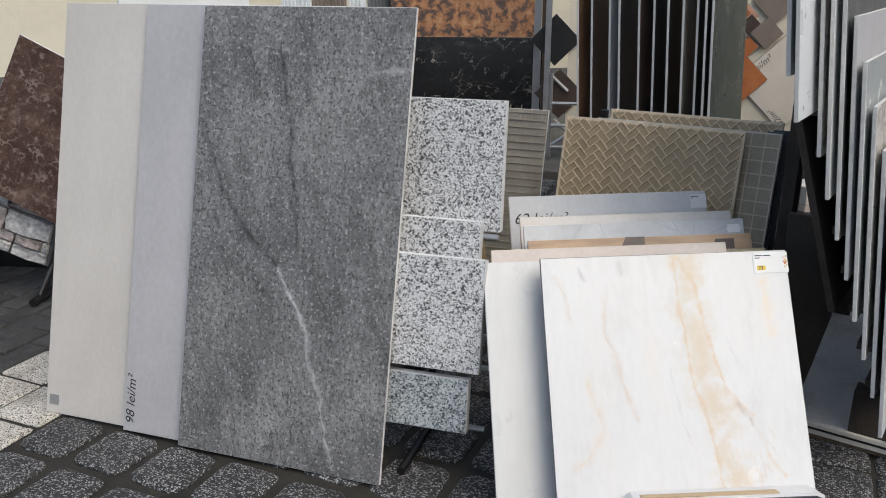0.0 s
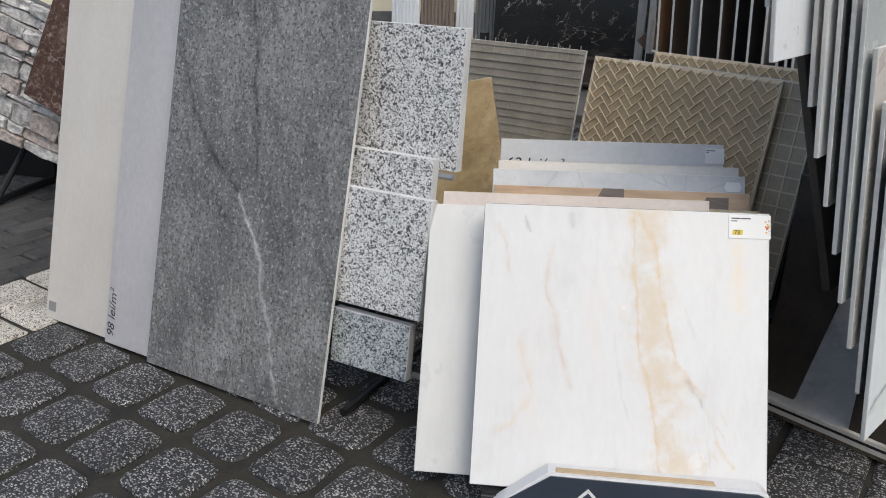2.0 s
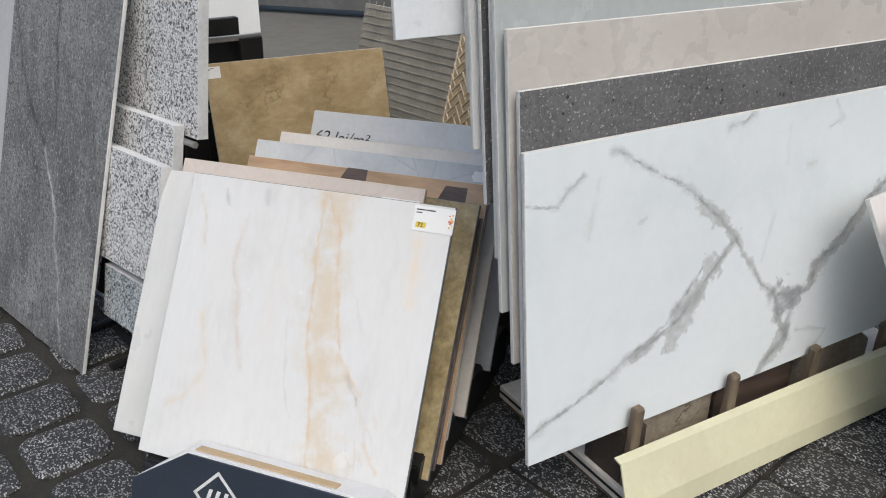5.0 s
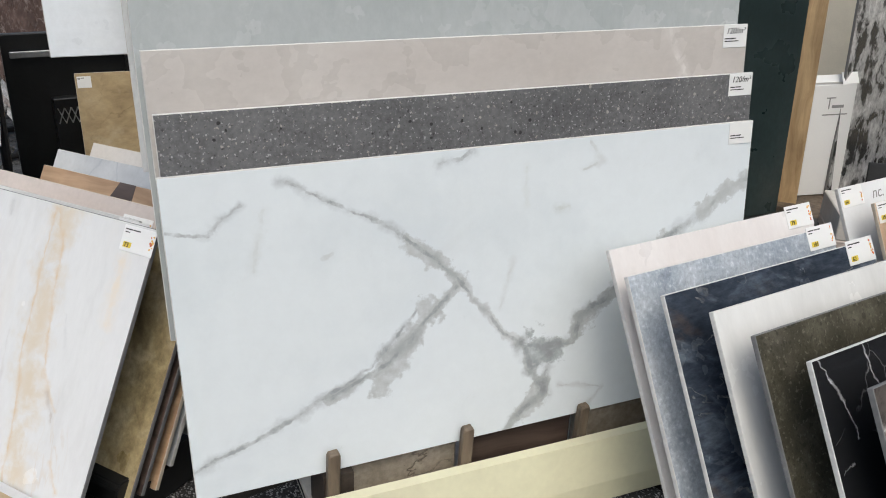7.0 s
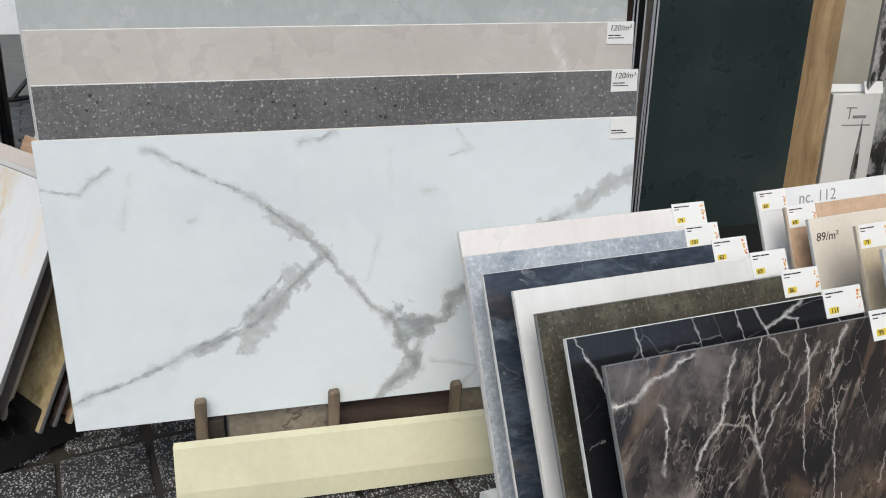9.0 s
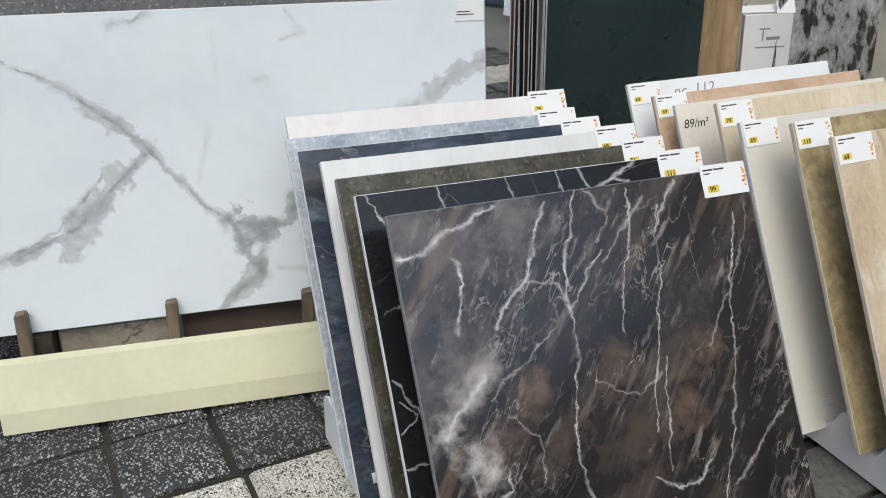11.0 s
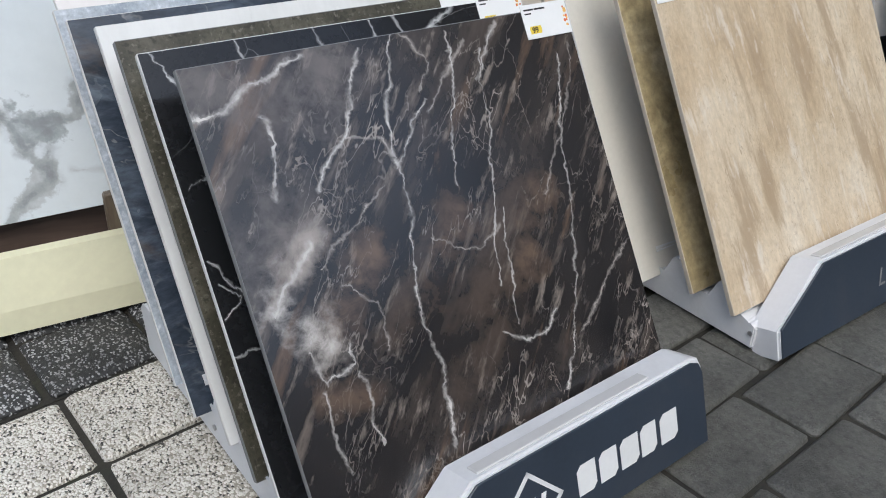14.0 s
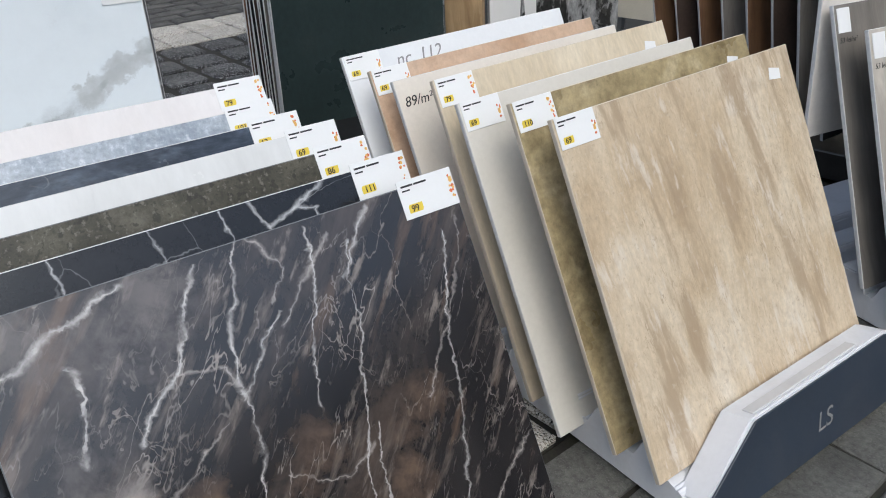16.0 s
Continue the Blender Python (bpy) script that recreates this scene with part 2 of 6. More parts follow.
def washed(name, binder, light, dark, share, scale=230.0):
    """A paver's washed top of pale chips with scattered black ones, grey where dirt has been trodden in."""
    g = Graph(name)
    raw = g.coord(jitter=True)
    cell = g.cells(g.vec("MULTIPLY", g.warp(raw, 120, 0.006), (1.0, 1.3, 1.0)), scale)
    tone = g.node("SeparateColor", cell.outputs["Color"])
    chip = g.mix(tone.outputs[1], light[0], light[1])
    chip = g.mix(g.math("LESS_THAN", tone.outputs[0], share), chip, dark)
    c = g.mix(g.span(cell.outputs["Distance"], 0.50, 0.68), chip, binder)
    soil = g.span(g.noise(raw, 9, 6, 0.65), 0.50, 0.72, 0.0, 0.55)
    c = g.mix(soil, c, (0.17, 0.15, 0.115))
    tint = g.span(g.node("ObjectInfo").outputs["Random"], 0, 1, 0.86, 1.08)
    c = g.mix(1.0, c, g.node("CombineColor", tint, tint, tint).outputs[0], "MULTIPLY")
    g.bump(g.math("ADD", g.span(cell.outputs["Distance"], 0.2, 0.7, 1, 0), g.noise(raw, 300, 2)), 0.6, 0.002)
    return g.done(c, 0.7)


# ---- mesh helpers ----
def finish(bm, name, *mats):
    bmesh.ops.recalc_face_normals(bm, faces=bm.faces)
    me = bpy.data.meshes.new(name)
    bm.to_mesh(me)
    bm.free()
    for m in mats:
        me.materials.append(m)
    return me


def thing(name, bm, mats, m, label, category, group="", kind=""):
    ob = new(name, finish(bm, name, *(mats if isinstance(mats, (list, tuple)) else [mats])))
    ob.matrix_world = m
    return tagged(ob, label, category, group, kind)


def holder(name, m, label, category, group="", kind=""):
    ob = new(name)
    ob.empty_display_size = 0.1
    ob.matrix_world = m
    return tagged(ob, label, category, group, kind)


def part(name, bm, material, parent, label="", m=None):
    me = bm if isinstance(bm, bpy.types.Mesh) else finish(bm, name, *(material if isinstance(material, (list, tuple)) else [material]))
    ob = new(name, me)
    ob.parent = parent
    if m is not None:
        ob.matrix_basis = m
    if label:
        ob["label"] = label
    return ob


def box(x0, x1, y0, y1, z0, z1, bevel=0.0, segments=1, bm=None):
    own = bm is None
    bm = bm or bmesh.new()
    made = bmesh.ops.create_cube(bm, size=1.0, matrix=Matrix.LocRotScale(((x0 + x1) / 2, (y0 + y1) / 2, (z0 + z1) / 2), None, (x1 - x0, y1 - y0, z1 - z0)))
    if bevel:
        edges = list({e for v in made["verts"] for e in v.link_edges})
        bmesh.ops.bevel(bm, geom=edges, offset=bevel, segments=segments, affect="EDGES", profile=0.5)
    return bm


def prism(outline, y0, y1, bevel=0.0, bm=None, segments=1):
    """An outline in x and z, given a depth along y."""
    bm = bm or bmesh.new()
    a = [bm.verts.new((x, y0, z)) for x, z in outline]
    b = [bm.verts.new((x, y1, z)) for x, z in outline]
    n = len(outline)
    faces = [bm.faces.new(a), bm.faces.new(b[::-1])] + [bm.faces.new((a[i], b[i], b[(i + 1) % n], a[(i + 1) % n])) for i in range(n)]
    if bevel:
        edges = list({e for f in faces[:2] for e in f.edges})
        bmesh.ops.bevel(bm, geom=edges, offset=bevel, segments=segments, affect="EDGES")
    return bm


def tube(a, b, r, bm=None, sides=8):
    bm = bm or bmesh.new()
    a, b = Vector(a), Vector(b)
    m = Matrix.Translation((a + b) / 2) @ (b - a).to_track_quat("Z", "Y").to_matrix().to_4x4()
    bmesh.ops.create_cone(bm, cap_ends=True, segments=sides, radius1=r, radius2=r, depth=(b - a).length, matrix=m)
    return bm


def letters(text, size, name="lettering", shear=0.0, bold=0.0, mat=None):
    """A mesh of a line of writing in the built-in font, flat in x and z, facing -y."""
    cu = bpy.data.curves.new(name, "FONT")
    cu.body, cu.size, cu.extrude, cu.shear, cu.offset = text, size, 0.0002, shear, bold
    ob = bpy.data.objects.new(name, cu)
    scene.collection.objects.link(ob)
    bpy.context.view_layer.update()
    me = bpy.data.meshes.new_from_object(ob.evaluated_get(bpy.context.evaluated_depsgraph_get()))
    bpy.data.objects.remove(ob)
    me.transform(pose(0, 0, 0, 90, 0, 0))
    me.materials.clear()
    me.materials.append(mat)
    return me


# ---- materials ----
BODY = plain("porcelain_body", (0.60, 0.59, 0.57), 0.6, var=0.12, dirt=(grey(0.25), 0.5))
BODY_DARK = plain("dark_porcelain_body", grey(0.16), 0.6, var=0.2)
BODY_WARM = plain("warm_porcelain_body", (0.55, 0.48, 0.38), 0.6, var=0.12)
GREY_STONE = stone("grey_quartzite_face", ((0.0, grey(0.10)), (0.4, grey(0.175)), (0.7, (0.225, 0.223, 0.22)), (1.0, grey(0.33))), 4, (1.5, 1, 0.7), 12, 0.55, 0.7,
    grain=(60, 0.35), specks=((130, 0.55, 0.60, grey(0.045), 0.85), (110, 0.58, 0.63, grey(0.44), 0.75), (45, 0.54, 0.66, grey(0.07), 0.5), (60, 0.57, 0.66, grey(0.36), 0.4)), wobble=0.020,
    clouds=((7, 18, (1.8, 1, 0.55), 0.46, 0.66, grey(0.08), 0.65), (5, -10, (1.6, 1, 0.6), 0.50, 0.75, grey(0.33), 0.5)),
    ridges=((6, 25, (1.8, 1, 0.6), 0.009, grey(0.03), 0.8, 0.40), (11, 15, (1.6, 1, 0.7), 0.012, grey(0.05), 0.6, 0.46), (7, 30, (1.6, 1, 0.5), 0.008, grey(0.45), 0.6, 0.52)),
    lines=(([(0.24, 1.07), (0.28, 0.92), (0.285, 0.82), (0.31, 0.70), (0.32, 0.59)], 0.006, grey(0.025), 0.95),
           ([(0.05, 0.80), (0.10, 0.70), (0.19, 0.59), (0.27, 0.52)], 0.0055, grey(0.025), 0.95),
           ([(0.27, 0.52), (0.32, 0.44), (0.36, 0.37)], 0.0036, grey(0.6), 0.95),
           ([(0.36, 0.37), (0.38, 0.28), (0.42, 0.20), (0.44, 0.09), (0.47, 0.02)], 0.0045, grey(0.48), 0.95),
           ([(0.0, 0.92), (0.04, 0.82)], 0.004, grey(0.04), 0.7), ([(0.50, 1.04), (0.56, 1.045), (0.61, 1.04)], 0.0045, grey(0.5), 0.7)))
OFFCUT = stone("cracked_stone_offcut_face", ((0.0, (0.20, 0.165, 0.12)), (1.0, (0.42, 0.37, 0.30))), 8, (1, 1, 1), 9, 0.5, 0.3, grain=(70, 0.2), ridges=((6, 20, (0.7, 1, 1.4), 0.010, (0.06, 0.045, 0.03), 0.8, 0.44),))
CREAM = stone("cream_cement_face", ((0.0, (0.50, 0.47, 0.43)), (1.0, (0.66, 0.63, 0.59))), 2.5, (1, 1, 0.5), 6, 0.5, grain=(90, 0.04))
PALE_GREY = stone("pale_grey_cement_face", ((0.0, (0.38, 0.375, 0.385)), (1.0, (0.53, 0.52, 0.535))), 2.5, (1, 1, 0.6), 7, 0.5, grain=(70, 0.06))
GRANITE = granite("speckled_granite_face", (grey(0.06), grey(0.24), grey(0.58), grey(0.74)))
# sawn edges, with the sky light on their tops put into the pale colour
GRANITE_EDGE = plain("sawn_skylit_granite_edge", grey(0.62), 0.6, var=0.15)
GRANITE_BLUE = granite("bluish_granite_face", ((0.04, 0.045, 0.05), (0.16, 0.19, 0.21), (0.36, 0.40, 0.42), (0.55, 0.58, 0.59)))
GOLD = (0.62, 0.47, 0.30)
ONYX = stone("white_gold_onyx_face", ((0.0, (0.60, 0.595, 0.585)), (0.45, (0.67, 0.67, 0.665)), (1.0, (0.69, 0.69, 0.685))), 5, (1.6, 1, 0.5), 6, 0.22, grain=(40, 0.02), wobble=0.010,
    clouds=((5, 8, (2.2, 1, 0.35), 0.5, 0.75, (0.70, 0.64, 0.57), 0.28),), ridges=((4, 10, (2.0, 1, 0.35), 0.008, (0.58, 0.47, 0.36), 0.45, 0.54),),
    lines=(([(0.345, 0.60), (0.345, 0.50), (0.355, 0.42), (0.37, 0.30), (0.40, 0.20), (0.42, 0.0)], 0.030, (0.62, 0.53, 0.40), 0.85),
           ([(0.32, 0.59), (0.32, 0.50), (0.33, 0.42), (0.34, 0.28), (0.37, 0.20), (0.39, 0.03)], 0.0032, GOLD, 0.8),
           ([(0.33, 0.59), (0.36, 0.53), (0.38, 0.42), (0.40, 0.34), (0.42, 0.27), (0.47, 0.21)], 0.0032, GOLD, 0.8),
           ([(0.03, 0.55), (0.05, 0.51), (0.06, 0.45)], 0.0042, (0.6, 0.52, 0.45), 0.5), ([(0.09, 0.57), (0.10, 0.54)], 0.0032, grey(0.4), 0.7),
           ([(0.15, 0.51), (0.14, 0.42), (0.16, 0.36), (0.18, 0.28), (0.20, 0.21)], 0.0047, (0.58, 0.48, 0.40), 0.55),
           ([(0.09, 0.31), (0.12, 0.20), (0.08, 0.13), (0.05, 0.11)], 0.0053, (0.66, 0.55, 0.42), 0.6),
           ([(0.29, 0.33), (0.30, 0.23), (0.32, 0.15)], 0.0026, (0.55, 0.52, 0.50), 0.5), ([(0.44, 0.24), (0.47, 0.19)], 0.0037, (0.4, 0.33, 0.27), 0.7),
           ([(0.43, 0.39), (0.45, 0.33)], 0.0026, grey(0.5), 0.5), ([(0.53, 0.52), (0.54, 0.40)], 0.0112, (0.75, 0.63, 0.48), 0.6),
           ([(0.19, 0.58), (0.19, 0.55)], 0.0032, grey(0.42), 0.6), ([(0.50, 0.12), (0.53, 0.07)], 0.0032, GOLD, 0.7)))
ONYX_PALE = stone("pale_onyx_face", ((0.0, (0.56, 0.56, 0.54)), (1.0, (0.69, 0.69, 0.68))), 4, (1.4, 1, 0.5), 6, 0.3, grain=(40, 0.02))
PINKISH = stone("pinkish_beige_face", ((0.0, (0.50, 0.43, 0.39)), (1.0, (0.62, 0.55, 0.50))), 4, (1, 1, 1), 6, 0.45, grain=(80, 0.05))
HEX_GREY = stone("grey_cement_pattern_face", ((0.0, (0.42, 0.44, 0.46)), (1.0, (0.60, 0.61, 0.62))), 6, (1, 1, 1), 2, 0.45, grain=(60, 0.06),
    veins=((7, 0.02, (0.35, 0.38, 0.42), 0.5, 0.02, 0.3),))
BEIGE_LIGHT = stone("light_beige_face", ((0.0, (0.60, 0.56, 0.51)), (1.0, (0.74, 0.71, 0.67))), 5, (1, 1, 1), 6, 0.4, grain=(70, 0.05))
GREY_LIGHT = stone("light_grey_face", ((0.0, (0.52, 0.53, 0.54)), (1.0, (0.64, 0.65, 0.66))), 5, (1, 1, 1), 6, 0.45, grain=(70, 0.05))
VEIN_GREY = (0.28, 0.295, 0.305)
SOFT_GREY = (0.46, 0.48, 0.48)
STAT_MAIN = (([(0.514, 0.333), (0.431, 0.257), (0.378, 0.205), (0.259, 0.153)], 0.0135, SOFT_GREY, 0.9), ([(0.526, 0.337), (0.603, 0.230), (0.656, 0.190)], 0.013, (0.55, 0.565, 0.57), 0.8), ([(0.421, 0.436), (0.473, 0.396), (0.515, 0.351)], 0.022, SOFT_GREY, 1.0), ([(0.455, 0.289), (0.408, 0.236), (0.359, 0.154)], 0.032, SOFT_GREY, 1.0),
    ([(0.195, 0.572), (0.292, 0.519), (0.381, 0.469), (0.473, 0.396), (0.526, 0.337), (0.603, 0.230), (0.656, 0.190)], 0.0049, VEIN_GREY, 0.85),
    ([(0.514, 0.333), (0.431, 0.257), (0.378, 0.205), (0.259, 0.153), (0.127, 0.106), (0.0, 0.062)], 0.0057, VEIN_GREY, 0.85), ([(0.434, 0.298), (0.339, 0.200), (0.204, 0.137)], 0.0043, VEIN_GREY, 0.8),
    ([(0.005, 0.506), (0.067, 0.492), (0.085, 0.517), (0.127, 0.538)], 0.0046, VEIN_GREY, 0.8), ([(0.161, 0.525), (0.139, 0.422)], 0.0060, (0.60, 0.63, 0.63), 0.7))
STAT_CLUSTER = (([(0.656, 0.190), (0.674, 0.143), (0.710, 0.071), (0.659, 0.041), (0.621, 0.0)], 0.015, SOFT_GREY, 0.95), ([(0.699, 0.174), (0.774, 0.175), (0.793, 0.232)], 0.014, SOFT_GREY, 0.95), ([(0.68, 0.178), (0.73, 0.160)], 0.034, (0.36, 0.39, 0.40), 1.0), ([(0.66, 0.03), (0.70, 0.09)], 0.030, SOFT_GREY, 1.0), ([(0.78, 0.20), (0.87, 0.265), (0.98, 0.36)], 0.024, SOFT_GREY, 1.0),
    ([(0.656, 0.190), (0.699, 0.174), (0.774, 0.175), (0.793, 0.232), (0.851, 0.256), (0.951, 0.350), (1.082, 0.408), (1.147, 0.457), (1.198, 0.477)], 0.0084, VEIN_GREY, 0.9),
    ([(0.656, 0.190), (0.674, 0.143), (0.710, 0.071), (0.659, 0.041), (0.621, 0.0)], 0.0084, VEIN_GREY, 0.9), ([(0.667, 0.125), (0.698, 0.139), (0.743, 0.167)], 0.0059, VEIN_GREY, 0.85),
    ([(0.699, 0.174), (0.726, 0.147), (0.704, 0.072)], 0.0068, VEIN_GREY, 0.85), ([(0.742, 0.078), (0.787, 0.070), (0.847, 0.049), (0.814, 0.011)], 0.0034, (0.5, 0.51, 0.52), 0.75))
STAT_TOP = (([(0.483, 0.571), (0.526, 0.578), (0.550, 0.592)], 0.0054, VEIN_GREY, 0.75), ([(0.804, 0.587), (0.829, 0.546), (0.786, 0.536)], 0.0042, (0.52, 0.54, 0.53), 0.7),
    ([(0.636, 0.370), (0.604, 0.273)], 0.0040, (0.56, 0.58, 0.58), 0.65), ([(0.259, 0.429), (0.279, 0.431)], 0.0055, (0.52, 0.54, 0.54), 0.7), ([(0.727, 0.462), (0.756, 0.461)], 0.0045, (0.5, 0.53, 0.5), 0.7),
    ([(0.664, 0.549), (0.659, 0.477)], 0.0045, (0.60, 0.63, 0.61), 0.6), ([(1.08, 0.41), (1.14, 0.45), (1.19, 0.47)], 0.024, SOFT_GREY, 0.9))
STATUARY = stone("white_veined_marble_face", ((0.0, (0.64, 0.69, 0.72)), (0.5, (0.72, 0.765, 0.79)), (1.0, (0.74, 0.785, 0.81))), 3.5, (1, 1, 1), 6, 0.2, grain=(30, 0.015),
    ridges=((7, 50, (0.8, 1, 1.5), 0.005, (0.57, 0.58, 0.58), 0.35, 0.58),), clouds=((3.5, 35, (0.7, 1, 1.5), 0.58, 0.8, (0.62, 0.65, 0.66), 0.4),), wobble=0.011, shine=0.03, crisp=True,
    lines=STAT_MAIN + STAT_CLUSTER + STAT_TOP)
TERRAZZO = stone("dark_terrazzo_face", ((0.0, (0.075, 0.075, 0.078)), (1.0, (0.17, 0.17, 0.172))), 4, (1, 1, 1), 8, 0.35, grain=(90, 0.3),
    clouds=((6, 30, (1, 1, 1), 0.5, 0.75, grey(0.20), 0.5),), specks=((150, 0.61, 0.65, grey(0.42), 0.85), (110, 0.64, 0.68, (0.40, 0.37, 0.33), 0.8), (130, 0.62, 0.66, grey(0.03), 0.8), (9, 0.50, 0.70, grey(0.19), 0.4)),
    spots=((190, 0.42, 0.07, grey(0.36)), (120, 0.45, 0.05, (0.36, 0.34, 0.31)), (100, 0.4, 0.06, grey(0.025)), (60, 0.26, 0.05, grey(0.32))))
BEIGE_STONE = stone("beige_stone_face", ((0.0, (0.47, 0.435, 0.405)), (1.0, (0.60, 0.57, 0.54))), 3, (0.7, 1, 1), 6, 0.28, grain=(60, 0.04),
    ridges=((3.0, 30, (0.8, 1, 1.3), 0.012, (0.70, 0.66, 0.62), 0.5, 0.5),), lines=(([(1.0, 0.6), (1.02, 0.55), (1.06, 0.48)], 0.008, (0.72, 0.69, 0.66), 0.7),))
SILVER_STONE = stone("silver_grey_stone_face", ((0.0, (0.36, 0.39, 0.39)), (1.0, (0.48, 0.50, 0.50))), 3, (1, 1, 0.6), 6, 0.25, grain=(60, 0.05),
    ridges=((3.2, 40, (0.8, 1, 1.3), 0.010, (0.68, 0.69, 0.67), 0.6, 0.48), (7, 20, (1, 1, 1), 0.01, (0.62, 0.63, 0.62), 0.4, 0.52)))
PALE_SLAB = stone("pale_slab_face", ((0.0, (0.62, 0.65, 0.68)), (1.0, (0.76, 0.78, 0.80))), 3, (1, 1, 1), 6, 0.3, grain=(60, 0.04))
W1, W2 = (0.60, 0.57, 0.54), (0.40, 0.36, 0.33)
# the mauve tone paints the grey sky reflection into the tile's upper left
RUSSET, UMBER, MAUVE_SHEEN = (0.135, 0.092, 0.064), (0.075, 0.056, 0.044), (0.14, 0.122, 0.112)
EMP_PATCHES = (([(0.168, 0.331), (0.079, 0.255)], 0.0195, RUSSET, 0.9), ([(0.41, 0.349), (0.294, 0.219)], 0.0255, UMBER, 0.9), ([(0.46, 0.345), (0.397, 0.254)], 0.0180, RUSSET, 0.85),
    ([(0.203, 0.276), (0.153, 0.231)], 0.0180, UMBER, 0.9), ([(0.31, 0.349), (0.245, 0.295)], 0.0210, RUSSET, 0.75), ([(0.045, 0.195), (0.102, 0.175)], 0.0150, RUSSET, 0.7),
    ([(0.198, 0.586), (0.155, 0.526)], 0.030, MAUVE_SHEEN, 0.9), ([(0.069, 0.399), (0.031, 0.325)], 0.034, MAUVE_SHEEN, 0.9), ([(0.01, 0.58), (0.08, 0.55)], 0.035, MAUVE_SHEEN, 0.7),
    ([(0.03, 0.312), (0.05, 0.283), (0.075, 0.25)], 0.017, (0.54, 0.51, 0.48), 1.0), ([(0.058, 0.345), (0.089, 0.37)], 0.015, (0.36, 0.32, 0.29), 0.9), ([(0.24, 0.13), (0.35, 0.20)], 0.0225, UMBER, 0.7))
EMP_LONG = (([(0.290, 0.60), (0.271, 0.549), (0.243, 0.496), (0.238, 0.389), (0.223, 0.286), (0.208, 0.244), (0.214, 0.174), (0.207, 0.067)], 0.0014, W1, 1.0),
    ([(0.373, 0.59), (0.349, 0.50), (0.318, 0.387)], 0.0009, W1, 1.0), ([(0.418, 0.555), (0.401, 0.516), (0.397, 0.443), (0.349, 0.283), (0.338, 0.238)], 0.0008, W1, 1.0),
    ([(0.380, 0.336), (0.370, 0.277), (0.357, 0.184)], 0.0008, W1, 0.95), ([(0.556, 0.527), (0.530, 0.444), (0.503, 0.302), (0.470, 0.200), (0.403, 0.067)], 0.0010, W1, 1.0),
    ([(0.590, 0.540), (0.522, 0.41), (0.46, 0.338)], 0.0012, W2, 0.85))
EMP_SHORT = (([(0.0, 0.538), (0.037, 0.543), (0.079, 0.561), (0.156, 0.590)], 0.0019, W1, 1.0), ([(0.076, 0.526), (0.082, 0.489), (0.065, 0.439)], 0.0020, W1, 0.9),
    ([(0.239, 0.581), (0.205, 0.540), (0.179, 0.485), (0.141, 0.455), (0.125, 0.429)], 0.0017, W1, 0.9), ([(0.179, 0.485), (0.230, 0.471), (0.241, 0.454)], 0.0014, W2, 0.9),
    ([(0.096, 0.335), (0.156, 0.371), (0.213, 0.417)], 0.0012, W2, 0.9), ([(0.026, 0.306), (0.058, 0.339), (0.089, 0.366)], 0.0025, W1, 0.9),
    ([(0.054, 0.248), (0.063, 0.203), (0.101, 0.212), (0.106, 0.239)], 0.0014, W1, 0.9), ([(0.054, 0.199), (0.051, 0.151), (0.058, 0.099)], 0.0011, W1, 0.9), ([(0.103, 0.204), (0.108, 0.115)], 0.0011, W1, 0.9))
EMP_RIGHT = (([(0.329, 0.176), (0.358, 0.159), (0.394, 0.156), (0.424, 0.180)], 0.0019, W1, 0.95), ([(0.588, 0.229), (0.503, 0.165), (0.453, 0.138)], 0.0016, W2, 0.9),
    ([(0.396, 0.575), (0.343, 0.534), (0.310, 0.491)], 0.0017, W2, 0.9), ([(0.459, 0.585), (0.421, 0.542), (0.395, 0.513)], 0.0020, W1, 0.9), ([(0.306, 0.508), (0.237, 0.435)], 0.0014, W1, 0.9),
    ([(0.30, 0.60), (0.33, 0.56), (0.30, 0.52)], 0.0014, W2, 0.8), ([(0.26, 0.33), (0.33, 0.30), (0.37, 0.32)], 0.0014, W2, 0.8), ([(0.12, 0.31), (0.16, 0.28), (0.15, 0.22)], 0.0012, W2, 0.8))
EMPERADOR = stone("dark_brown_marble_face", ((0.0, (0.008, 0.008, 0.009)), (0.55, (0.019, 0.017, 0.017)), (1.0, (0.050, 0.042, 0.038))), 5.0, (1.5, 1, 0.9), 9, 0.20,
    grain=(70, 0.2), warp=0.3, shine=0.04, spec=0.9, wobble=0.019,
    clouds=((5, -42, (1.9, 1, 0.55), 0.47, 0.70, (0.085, 0.068, 0.057), 0.8), (8, -40, (2.3, 1, 0.42), 0.56, 0.70, (0.17, 0.11, 0.072), 0.55), (13, -42, (2.2, 1, 0.42), 0.55, 0.70, (0.20, 0.165, 0.14), 0.65), (26, -38, (1.7, 1, 0.5), 0.56, 0.70, (0.33, 0.28, 0.24), 0.6)),
    ridges=((6, -38, (1.8, 1, 0.6), 0.006, (0.42, 0.37, 0.33), 0.7, 0.47), (9, -35, (1.9, 1, 0.5), 0.006, (0.46, 0.41, 0.37), 0.65, 0.50), (14, -40, (2.2, 1, 0.4), 0.008, (0.34, 0.28, 0.23), 0.4, 0.52)),
    veins=((7, 0.009, (0.38, 0.33, 0.29), 0.55, 0.14, 0.50),),
    lines=EMP_PATCHES + EMP_SHORT + EMP_RIGHT + EMP_LONG)
CRACK = grey(0.55)
